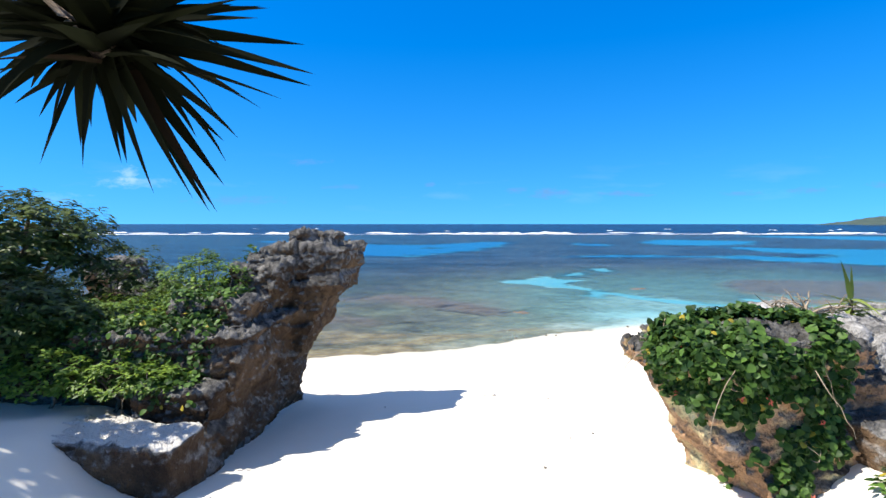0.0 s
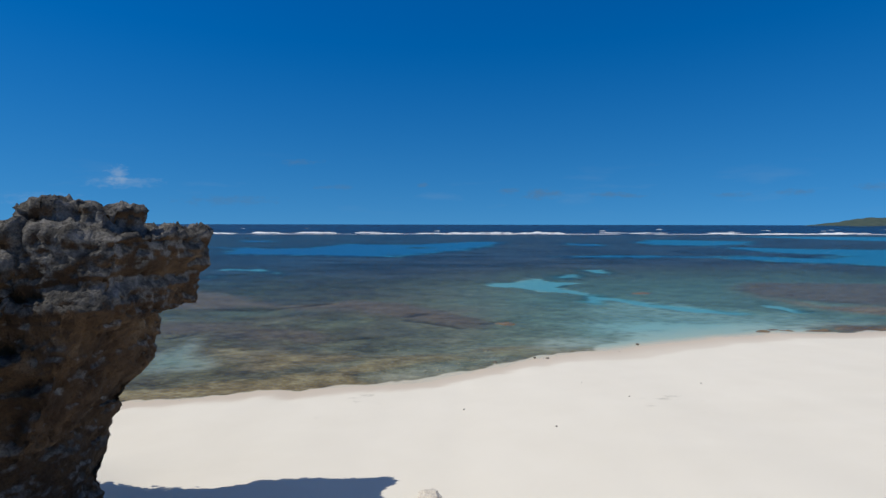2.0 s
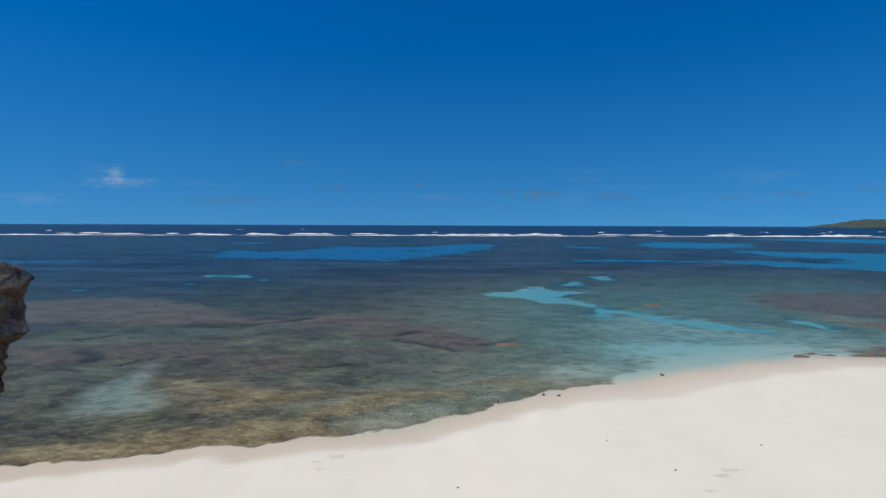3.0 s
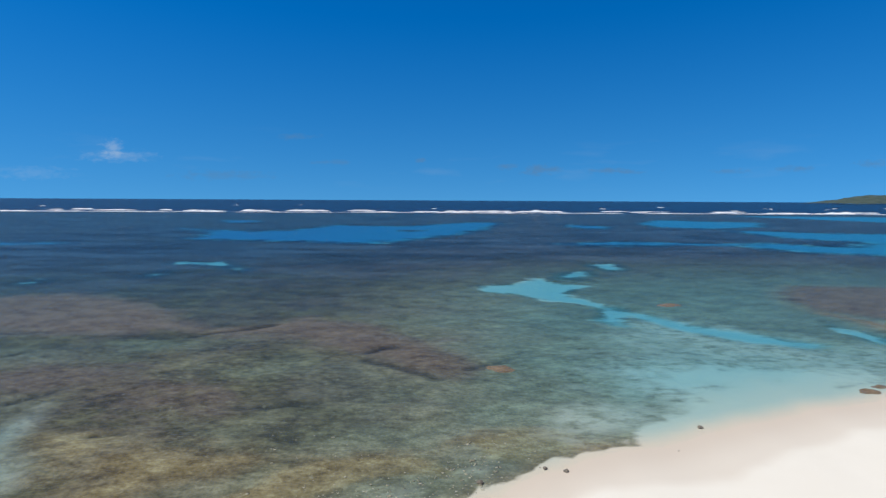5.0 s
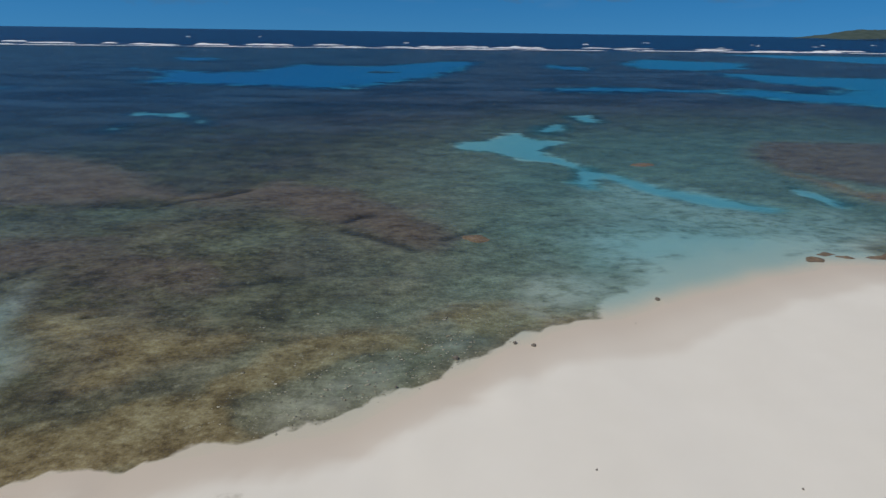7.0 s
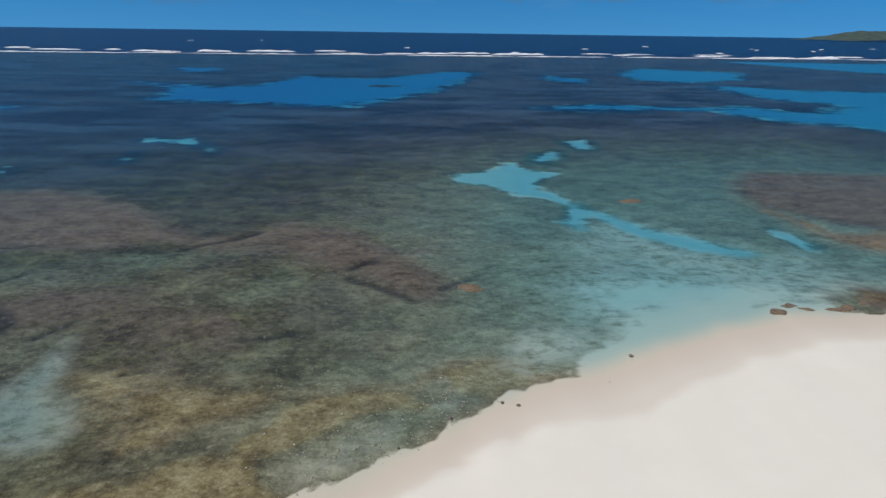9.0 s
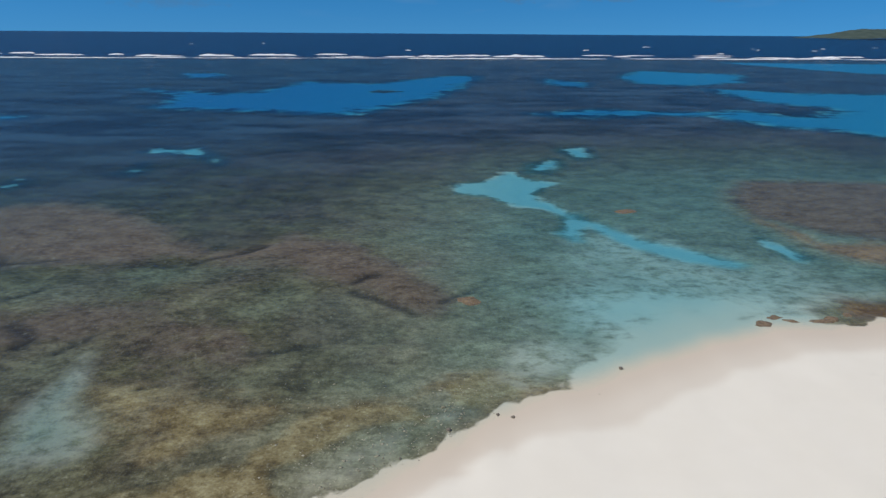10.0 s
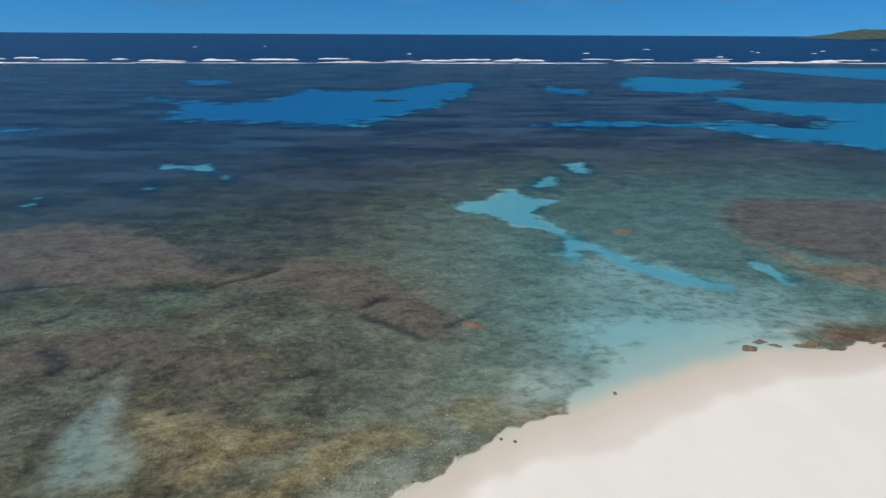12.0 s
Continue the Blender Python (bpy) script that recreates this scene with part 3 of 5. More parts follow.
LAGOONS = [
    [(-34.6, 75.2), (-33.9, 78.2), (-35.4, 83.7), (-40.8, 91.3), (-46.6, 95.6), (-31.6, 89.0), (-25.8, 92.1), (-25.1, 109.7), (-11.8, 105.5), (0, 123.1), (8.5, 126.4),
     (5.5, 111.6), (0.5, 88.7), (-5.6, 75.6), (-10.8, 69.4), (-14.6, 69.2), (-18.7, 71.9), (-25.1, 72.9), (-30.5, 72.7)],
    [(-55.7, 127.5), (-49.1, 129.5), (-42.9, 120.2), (-49.1, 116.0)], [(-62, 67), (-44.6, 66.1), (-42.6, 64.8), (-60, 63)],
    [(20.6, 120.6), (23.4, 116.0), (27.9, 110.8), (25.0, 103.9), (21.1, 106.5)], [(38.4, 127.0), (49.3, 146.9), (57.3, 142.2), (68.1, 136.4), (58.4, 114.9), (43.3, 107.8), (37.4, 111.4)],
    [(45.5, 102.4), (57.8, 95.1), (90, 96), (150, 98), (140, 50), (60, 50), (43.5, 54.4), (42.3, 57.9), (40.5, 60.5), (34.4, 64.1), (32.5, 67.4), (32.5, 71.2), (36.6, 75.6),
     (40.4, 70.3), (45.2, 71.7), (49.5, 73.9), (50.8, 78.1), (45.0, 84.7)],
    [(90, 190), (190, 185), (180, 140), (103, 142)], [(11.7, 71.1), (15.7, 72.9), (22.8, 74.1), (33.1, 73), (34, 70.5), (21.5, 69.9), (15.0, 69.7)]]
BANKS = [
    [(-26, 33), (-20.6, 35.6), (-18.9, 36.3), (-16.4, 35.7), (-13.9, 34.7), (-11.3, 32.8), (-9.8, 31.2), (-7.8, 29.7), (-6.8, 30.2), (-6.0, 31.0), (-5.0, 31.9), (-3.2, 31.3),
     (-1.6, 30.6), (-0.5, 29.3), (0.6, 28.1), (1.3, 27.2), (2.0, 25.9), (1.3, 25.0), (0.3, 25.3), (-1.2, 26.5), (-2.4, 27.1), (-3.6, 28.2), (-5.2, 29.2), (-6.9, 28.6),
     (-9.3, 29.2), (-10.9, 28.7), (-12.9, 28.4), (-15.5, 28.8), (-24, 28.0)],
    [(18.0, 39.2), (20.3, 42.1), (23.9, 42.0), (29.8, 41.8), (50, 41), (50, 30), (24.3, 30.4), (21.9, 31.6), (19.1, 32.8), (17.8, 34.3), (16.9, 35.4), (17.2, 37.2)],
    [(14.0, 25.2), (15.3, 26.1), (16.6, 25.9), (30, 28), (30, 25), (17.4, 24.5), (15.3, 24.2), (14.3, 24.0), (14.2, 24.7)]]
FLATS = [[(-12.7, 25.1), (-9.2, 25.5), (-5.9, 24.8), (-3.6, 23.7), (-3.5, 21.9), (-6.4, 22.1), (-8.1, 22.9), (-10.0, 22.8), (-11.4, 22.0), (-16, 24)],
         [(-6.7, 20.8), (-5.9, 21.0), (-3.5, 20.9), (-1.1, 20.5), (0.7, 20.9), (1.9, 21.7), (2.9, 21.4), (1.3, 20.3), (-0.4, 19.6), (-2.4, 19.4), (-3.9, 18.6), (-5.9, 19.0)]]
WEED = [[(-7, 16.4), (-4.5, 17.5), (-3.8, 17.8), (-3.2, 18.1), (-2.2, 18.5), (-1.8, 19.7), (-0.7, 20.2), (0.9, 20.5), (1.9, 20.0), (1.8, 19.5), (0.9, 19.8), (-0.1, 19.7), (-0.9, 18.7),
         (-1.6, 18.4), (-1.4, 17.7), (-0.9, 17.4), (-1.8, 17.3), (-2.3, 16.75), (-3.3, 16.6), (-6.5, 15.8)],
        [(1.9, 21.0), (3.2, 21.8), (4.65, 21.05), (4.3, 20.85), (3.6, 20.8), (2.9, 20.2), (2.2, 20.0), (1.9, 20.3)]]
RUSTY = [[(17.0, 35.0), (18.3, 32.8), (18.6, 31.6), (20.2, 31.7), (28, 30.0), (26, 27.9), (20.3, 28.7), (18.3, 29.6), (17.6, 30.7), (17.3, 33.3)]]
SHALLOWS = [[(6.2, 25.4), (7.9, 26.7), (8.9, 27.3), (10.2, 27.1), (11.7, 26.7), (13.2, 26.4), (14.2, 25.6), (13.9, 24.8), (12.1, 24.2), (11.2, 23.6), (9.6, 22.9), (8.1, 22.2), (6.5, 21.6),
             (5.2, 21.2), (5.6, 22.2), (6.4, 23.4), (6.1, 24.4)]]
SAND_HOLE = [(-8.2, 22.4), (-7.4, 21.3), (-7.2, 20.6), (-6.6, 20.0), (-5.8, 19.3), (-5.9, 18.7), (-6.7, 18.4), (-7.7, 18.4), (-7.9, 19.1), (-8.2, 20.1), (-8.3, 20.5), (-8.2, 21.1), (-8.1, 21.8)]
MILKY = [[(-1.0, 17.6), (-1.0, 18.4), (0, 19.1), (1.2, 19.6), (1.0, 18.7), (0.2, 17.9), (-0.4, 17.7)], [(-10.8, 28.0), (-8.9, 28.4), (-5.6, 29.0), (-6.0, 27.5), (-6.6, 26.8), (-9.4, 26.7)],
         [(1.5, 19.6), (1.9, 20.4), (2.5, 20.2), (2.2, 19.7)]]
# cracks, and dark lines painted where the banks' step edges cast shadow
CRACKS_AND_SHADE = [(0.13, (-8.1, 28.7), (-7.0, 29.4), (-5.7, 30.5)), (0.10, (-16.4, 28.2), (-15.3, 28.6), (-13.4, 28.9)), (0.10, (-10.8, 28.6), (-8.7, 28.5)), (0.09, (-3.7, 22.7), (-2.9, 22.7), (-1.8, 23.1)),
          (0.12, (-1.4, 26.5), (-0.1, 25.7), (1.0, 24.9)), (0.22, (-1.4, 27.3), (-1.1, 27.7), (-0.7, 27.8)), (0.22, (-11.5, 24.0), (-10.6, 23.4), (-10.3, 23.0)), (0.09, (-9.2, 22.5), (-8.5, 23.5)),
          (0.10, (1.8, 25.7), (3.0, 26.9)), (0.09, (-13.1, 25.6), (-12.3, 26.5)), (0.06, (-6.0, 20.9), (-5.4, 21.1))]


def build_ground():
    xs, ys = spaced(-4900, 4900, 1.0, 8.5, 790), spaced(-4900, 4900, 22.0, 10.0, 800)
    X, Y = (g.ravel() for g in np.meshgrid(xs, ys))
    s = inland(X, Y)
    out = np.maximum(-s, 0)
    wx, wy = X + 0.22 * fbm(X, Y, 1.6, 4, 61), Y + 0.22 * fbm(X, Y, 1.6, 4, 67)
    ax, ay = X + 1.6 * fbm(X, Y, 9, 5, 71), Y + 2.2 * fbm(X, Y, 9, 5, 73)
    holes = areas(wx, wy, POOLS, 1.7)
    far_small = areas(wx, wy, FAR_POOLS, 2.0)
    lagoon = areas(ax, ay, LAGOONS, 7.0)
    lagoon = lagoon * (1 - 0.92 * most(ax, ay, [(66, 104, 16, 3, 0), (-8, 94, 3, 2, 0)], soft=0.6))
    sandhole = area(wx, wy, SAND_HOLE, 1.0) * (1 + 0.3 * fbm(X, Y, 0.9, 3, 47))
    milky = areas(wx, wy, MILKY, 1.0)
    shallows = areas(wx, wy, SHALLOWS, 2.6)
    veil = np.maximum.reduce([smooth(0.1, 0.9, shallows), 0.45 * smooth(0.1, 0.8, sandhole), 0.3 * smooth(0.2, 0.9, areas(wx, wy, MILKY[::2], 1.0)),
                               0.72 * most(wx, wy, [(11.6, 27.6, 5.0, 2.8, -12), (7.8, 25.0, 2.8, 3.2, 0), (9.8, 30.2, 2.2, 3.0, 30), (4.8, 22.4, 1.6, 0.9, 35)], soft=1.3, rough=0.5, size=1.6)])
    pale = most(wx, wy, [(9.0, 28.0, 4.6, 5.0, 0), (5.5, 23.5, 3.0, 1.6, 25), (0, 18.6, 1.8, 0.8, 35), (13, 36, 7, 3, 30), (2.2, 22.0, 3.5, 1.5, 20)], soft=1.2, rough=0.5, size=1.6)
    pale = np.maximum.reduce([pale, areas(wx, wy, MILKY[::2], 1.0), 0.5 * milky, 0.5 * most(wx, wy, [(-12.5, 25.9, 3.2, 1.2, 10), (-9.3, 21.7, 1.0, 2.0, -20), (-4.5, 25.5, 4, 1.0, 0)], soft=1.2, rough=0.5, size=1.6)])
    brown = np.maximum(areas(wx, wy, BANKS, 1.8), 0.62 * areas(wx, wy, FLATS, 1.6))
    brown = np.maximum(brown, 0.42 * smooth(-0.15, 0.35, fbm(X, Y, 4.5, 4, 45)) * smooth(1.5, 4, out) * smooth(14, 8, out) * smooth(4, 0, X) * smooth(-30, -18, X))
    algae = areas(wx, wy, WEED, 0.8) * (1 - 0.8 * milky)
    algae = np.maximum(algae, 0.66 * area(wx, wy, FLATS[1], 1.6))
    rust = areas(wx, wy, RUSTY, 1.5)
    rust = np.maximum(rust, 0.5 * area(wx, wy, BANKS[2], 0.8))
    lines = strokes(wx, wy, CRACKS_AND_SHADE)
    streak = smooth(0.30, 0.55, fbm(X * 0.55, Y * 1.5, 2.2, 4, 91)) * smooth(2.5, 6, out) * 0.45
    crevice_shade = np.maximum(lines, streak * (1 - brown))
    shore = smooth(0.55, 0.05, out + 0.5 * fbm(X, Y, 0.8, 4, 97)) * (1 - 0.8 * smooth(0.2, 0.6, algae))
    bare = np.maximum.reduce([holes, lagoon, 0.8 * shallows, far_small * 0.86, shore, smooth(1.6, 0.4, out) * smooth(4.4, 5.6, X) * smooth(14.4, 13.4, X)])
    bare = np.where(s > -0.05, 1, bare)
    pale = np.maximum(pale, 0.9 * smooth(8, 2, out) * smooth(-0.45, 0.3, fbm(X, Y, 1.5, 4, 59)) * (0.35 + 0.65 * smooth(-8, 1, X)))
    # share of the dark blue distance colour, growing away from the shore
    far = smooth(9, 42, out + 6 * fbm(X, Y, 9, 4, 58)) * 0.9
    wash = smooth(-6, 6, X + 0.15 * (Y - 26)) * smooth(31, 9, out + 3 * fbm(X, Y, 5, 4, 63)) * smooth(40, 24, X)
    pale = np.maximum(pale, wash * 0.95)
    pale = pale * (0.75 + 0.25 * fbm(X, Y, 3, 3, 55)) * smooth(60, 20, out)
    veil = np.maximum(veil, 0.15 * wash * smooth(26, 9, out)) * (1 - smooth(0.3, 0.7, brown))
    damp = np.interp(X, [-8, -0.6, 2, 4.7, 6.1, 7.9, 9.8, 11.7, 17], [0.5, 0.6, 0.8, 1.3, 1.45, 1.3, 1.15, 1.2, 1.0]) + 0.2 * fbm(X, Y, 1.8, 3, 57)
    wet = smooth(damp + 0.2, damp - 0.2, s) * (0.55 + 0.45 * smooth(1.2, 0, s))
    crevice_shade *= 1 - smooth(0.2, 0.6, bare)
    # depths
    lump = fbm(X, Y, 1.6, 4, 51)
    depth = 0.12 * np.minimum(out, 3) + smooth(2, 14, out) * 0.12 + smooth(20, 60, out) * 0.25
    depth = depth + smooth(0.6, 2.5, out) * (0.10 * lump - 0.12 * brown - 0.06 * algae) + 0.15 * lines
    depth = depth + 0.05 * smooth(0.5, 2, out) * smooth(40, 20, out) * fbm(X, Y, 0.55, 3, 53)
    depth = np.maximum(depth + 0.18 * holes, 0.035 * np.minimum(out, 1))
    crest = 200 + 0.09 * X + 3 * ripple(X / 30, X * 0, 9)
    ocean = np.maximum(smooth(0, 40, Y - crest), smooth(300, 700, np.abs(X)) * smooth(2, 60, out))
    # how much water the light goes through
    fathom = np.maximum(depth, 0) * 0.9 + 1.05 * smooth(0.3, 0.7, holes) + 5.2 * smooth(0.1, 0.8, lagoon) * (1 - 0.2 * smooth(20, 50, X)) + 0.72 * smooth(0.0, 0.9, out) * smooth(-2, 8, X + 2 * fbm(X, Y, 6, 3, 64)) * smooth(30, 12, out) + 0.3 * shallows * smooth(0.8, 3, out) + 0.15 * wash * smooth(1, 5, out) + 2.2 * far_small + 0.4 * sandhole + 0.12 * milky + 0.6 * smooth(0, -25, X) * smooth(5, 20, out)
    fathom = fathom * (1 - 0.75 * np.maximum(brown, rust)) + smooth(6, 50, out) * 0.45 + 30 * ocean
    depth = 0.45 * depth + 3.0 * ocean
    Z = np.where(s > 0, sand_height(X, Y), -depth)
    n, m = len(xs), len(ys)
    ids = np.arange(n * m).reshape(m, n)
    quads = np.stack([ids[:-1, :-1], ids[:-1, 1:], ids[1:, 1:], ids[1:, :-1]], -1).reshape(-1, 4)
    me = bpy.data.meshes.new("ground")
    me.vertices.add(n * m)
    me.vertices.foreach_set("co", np.stack([X, Y, Z], 1).ravel())
    me.loops.add(quads.size)
    me.loops.foreach_set("vertex_index", quads.ravel())
    me.polygons.add(len(quads))
    me.polygons.foreach_set("loop_start", np.arange(len(quads)) * 4)
    me.polygons.foreach_set("use_smooth", np.ones(len(quads), bool))
    me.update()
    me.validate()
    for name, values in (("bare", bare), ("brown", brown * (1 - shallows)), ("algae", algae), ("rust", rust), ("crevice_shade", crevice_shade), ("fathom", fathom), ("pale", pale), ("far", far), ("wet", wet), ("veil", veil)):
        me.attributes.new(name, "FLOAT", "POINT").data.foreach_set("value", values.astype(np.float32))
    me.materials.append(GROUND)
    tagged(new("ground", me), "white coral sand beach running down into a reef flat", "ground", kind="structure")
    grid = Z.reshape(m, n)
    return lambda x, y: float(grid[min(int(np.searchsorted(ys, y)), m - 1), min(int(np.searchsorted(xs, x)), n - 1)])


bed_at = build_ground()
water = new("water", mesh_of("water", [(-4900, -60, 0), (4900, -60, 0), (4900, 4900, 0), (-4900, 4900, 0)], [(0, 1, 2, 3)], WATER))
tagged(water, "clear turquoise sea water over a shallow reef", "water", kind="structure")


# ---- rocks ----
def boulder_pieces(rows):
    """Slabs that overlap: middle, half sizes, turn about z, and how far they lean in x and y for each metre up."""
    verts, faces = [], []
    for cx, cy, cz, hx, hy, hz, turn, lx, ly in rows:
        c, s = math.cos(radians(turn)), math.sin(radians(turn))
        base = len(verts)
        for sx, sy, sz in ((-1, -1, -1), (1, -1, -1), (1, 1, -1), (-1, 1, -1), (-1, -1, 1), (1, -1, 1), (1, 1, 1), (-1, 1, 1)):
            x, y, z = sx * hx, sy * hy, sz * hz
            verts.append((cx + x * c - y * s + lx * z, cy + x * s + y * c + ly * z, cz + z))
        for f in ((3, 2, 1, 0), (4, 5, 6, 7), (0, 1, 5, 4), (1, 2, 6, 5), (2, 3, 7, 6), (3, 0, 4, 7)):
            faces.append(tuple(i + base for i in f))
    return verts, faces


def rock(name, rows, label, material, grid=0.05, rough=1.0, group="", seed=0.0, jag=0.35, near=None):
    verts, faces = boulder_pieces(rows)
    ob = new(name, mesh_of(name, verts, faces, material))
    mod = ob.modifiers.new("whole", "REMESH")
    mod.mode, mod.voxel_size = "VOXEL", grid
    soft = ob.modifiers.new("worn", "SMOOTH")
    soft.factor, soft.iterations = 0.5, int(0.16 / max(grid, 0.02))
    me = bpy.data.meshes.new_from_object(ob.evaluated_get(bpy.context.evaluated_depsgraph_get()))
    ob.modifiers.clear()
    if jag > 0.5:
        # swell the rough block first, then skin it anew, so that the fine pits sit on an even mesh
        co, no = np.zeros(len(me.vertices) * 3), np.zeros(len(me.vertices) * 3)
        me.vertices.foreach_get("co", co)
        me.vertices.foreach_get("normal", no)
        co, no = co.reshape(-1, 3), no.reshape(-1, 3)
        p = co + np.array((seed, seed * 0.7, seed * 1.3))
        d = 0.12 * ripple3(p * (0.9, 0.9, 2.0), 1) + 0.09 * fbm3(p * (1, 1, 2.2), 0.5, 3, 2)
        me.vertices.foreach_set("co", (co + no * (d + 0.02)[:, None]).ravel())
        ob.data = me
        mod = ob.modifiers.new("whole", "REMESH")
        mod.mode, mod.voxel_size = "VOXEL", grid
        me = bpy.data.meshes.new_from_object(ob.evaluated_get(bpy.context.evaluated_depsgraph_get()))
        ob.modifiers.clear()
    if near:
        bm = bmesh.new()
        bm.from_mesh(me)
        bmesh.ops.subdivide_edges(bm, edges=[e for e in bm.edges if near(e.verts[0].co) and near(e.verts[1].co)], cuts=2, use_grid_fill=True)
        bm.to_mesh(me)
        bm.free()
    n = len(me.vertices)
    co, no = np.zeros(n * 3), np.zeros(n * 3)
    me.vertices.foreach_get("co", co)
    me.vertices.foreach_get("normal", no)
    co, no = co.reshape(-1, 3), no.reshape(-1, 3)
    p = co + np.array((seed, seed * 0.7, seed * 1.3))
    beds = p * (1, 1, 2.2)
    up = np.clip(no[:, 2], -0.3, 1)
    d = 0.12 * ripple3(beds * 0.9, 1) + 0.09 * fbm3(beds, 0.5, 3, 2)
    base, d = (d if jag <= 0.5 else 0), 0
    d += (0.02 + 0.03 * np.maximum(up, 0)) * fbm3(p, 0.30, 4, 9, True)
    bent_p = p + 0.04 * np.stack([ripple3(p * 5, 61), ripple3(p * 5, 62), ripple3(p * 5, 63)], 1)
    d += (0.02 + 0.05 * np.maximum(up, 0)) * bowls(bent_p, 0.2, 3) + (0.022 + 0.035 * min(jag, 0.4)) * bowls(bent_p, 0.085, 5)
    d -= 0.09 * smooth(0.28, 0.5, fbm3(p, 0.14, 2, 20)) + 0.06 * smooth(0.22, 0.42, fbm3(p, 0.065, 2, 24))
    d += (0.018 + 0.02 * np.maximum(up, 0)) * fbm3(p, 0.075, 3, 28, True)
    if jag > 0.5:
        sharp = p + 0.02 * np.stack([ripple3(p * 14, 64), ripple3(p * 14, 65), ripple3(p * 14, 66)], 1)
        d += 0.035 * bowls(sharp * (1, 1, 1.5), 0.05, 7) + 0.03 * fbm3(p * (1, 1, 1.6), 0.05, 2, 35, True)
        d -= 0.05 * smooth(0.1, 0.4, fbm3(p * (1, 1, 1.8), 0.09, 2, 37))
        d += 0.014 * bowls(sharp, 0.024, 11) + 0.012 * fbm3(p, 0.02, 2, 39, True)
        d *= 0.22 + 0.42 * smooth(2.72, 2.98, co[:, 2] + 0.15 * up)
    else:
        d *= 0.5 + 0.5 * smooth(0.0, 0.5, up)
    d -= 0.035 * smooth(0.8, 0.97, np.sin(p[:, 2] * 8 + 2.5 * ripple3(p * 0.8, 33)))
    d = base + d
    co = co + no * ((d - (d.mean() if jag <= 0.5 else 0.03)) * rough)[:, None]
    me.vertices.foreach_set("co", co.ravel())
    me.materials.clear()
    me.materials.append(material)
    me.polygons.foreach_set("use_smooth", [True] * len(me.polygons))
    me.update()
    ob.data = me
    return tagged(ob, label, "rock", group)


left_rock = rock("limestone_outcrop", [
    (-3.66, 8.9, 1.55, 1.12, 1.9, 1.12, 3, 0.22, 0.04),
    (-2.78, 9.95, 2.45, 0.7, 0.72, 0.62, 4, 0.45, 0.05),
    (-2.32, 10.15, 3.30, 0.72, 0.78, 0.38, 0, 0.15, 0.1),
    (-2.38, 9.82, 3.76, 0.20, 0.26, 0.18, 15, 0, 0),
    (-1.93, 9.88, 3.76, 0.18, 0.26, 0.18, -10, 0, 0),
    (-2.95, 8.4, 2.84, 0.5, 0.85, 0.16, 4, 0, 0.5),
    (-2.85, 9.15, 3.1, 0.4, 0.5, 0.33, 0, 0.1, 0.4),
    (-3.0, 9.7, 3.2, 0.3, 0.4, 0.32, 20, 0, 0),
    (-2.95, 7.2, 1.55, 0.48, 0.7, 0.55, 4, 0.02, 0.25),
    (-4.7, 8.6, 1.9, 1.1, 1.5, 0.65, 0, 0, 0)],
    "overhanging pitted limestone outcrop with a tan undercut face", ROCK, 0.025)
ledge = rock("limestone_ledge", [(-3.05, 6.12, 1.45, 0.70, 0.36, 0.42, -4, 0, 0), (-3.8, 6.2, 1.5, 0.6, 0.4, 0.36, 10, 0, 0)],
             "low flat limestone ledge dusted with white sand", ROCK_SANDY, 0.04, 0.5, seed=4)
back_rock = rock("limestone_boulder", [(-8.2, 13.0, 1.7, 0.55, 0.5, 1.5, 20, 0, 0), (-7.3, 12.8, 1.4, 0.5, 0.5, 1.3, 0, 0, 0)],
                 "jagged grey limestone boulder among coastal shrubs", ROCK_GREY, 0.06, seed=9)
right_rock = rock("limestone_outcrop", [
    (4.02, 6.1, 1.9, 1.0, 0.75, 0.95, 22, -0.3, -0.2),
    (3.30, 5.45, 2.82, 0.62, 0.45, 0.27, 20, 0.0, 0),
    (3.02, 5.30, 2.90, 0.72, 0.43, 0.25, 14, 0.0, 0),
    (3.45, 5.32, 2.42, 0.72, 0.52, 0.55, 2, -0.25, 0.4),
    (3.02, 5.38, 2.42, 0.55, 0.42, 0.62, 18, -0.5, 0),
    (4.3, 6.4, 2.6, 0.6, 0.5, 0.35, 0, 0, 0)],
    "undercut limestone outcrop overgrown with a green vine", ROCK_TAN_BOUNCE, 0.022, jag=1.0, seed=2, near=lambda p: p.x < 2.7 and p.z > 2.8)
side_rock = rock("limestone_outcrop", [
    (4.68, 5.75, 2.69, 1.15, 0.50, 0.50, 6, -0.05, 0.75),
    (4.72, 5.60, 2.42, 0.92, 0.7, 0.8, 4, 0, 0.6),
    (4.6, 6.4, 2.76, 0.9, 0.7, 0.42, 0, 0, 0)],
    "sloping grey limestone slab beside a vine-covered outcrop", ROCK_SLAB, 0.03, 0.8, seed=6)
low_rock = rock("limestone_boulder", [(3.85, 4.72, 2.3, 0.30, 0.34, 0.36, 15, 0, 0)], "grey limestone boulder at the foot of an outcrop", ROCK_GREY, 0.03, 0.6, seed=13)


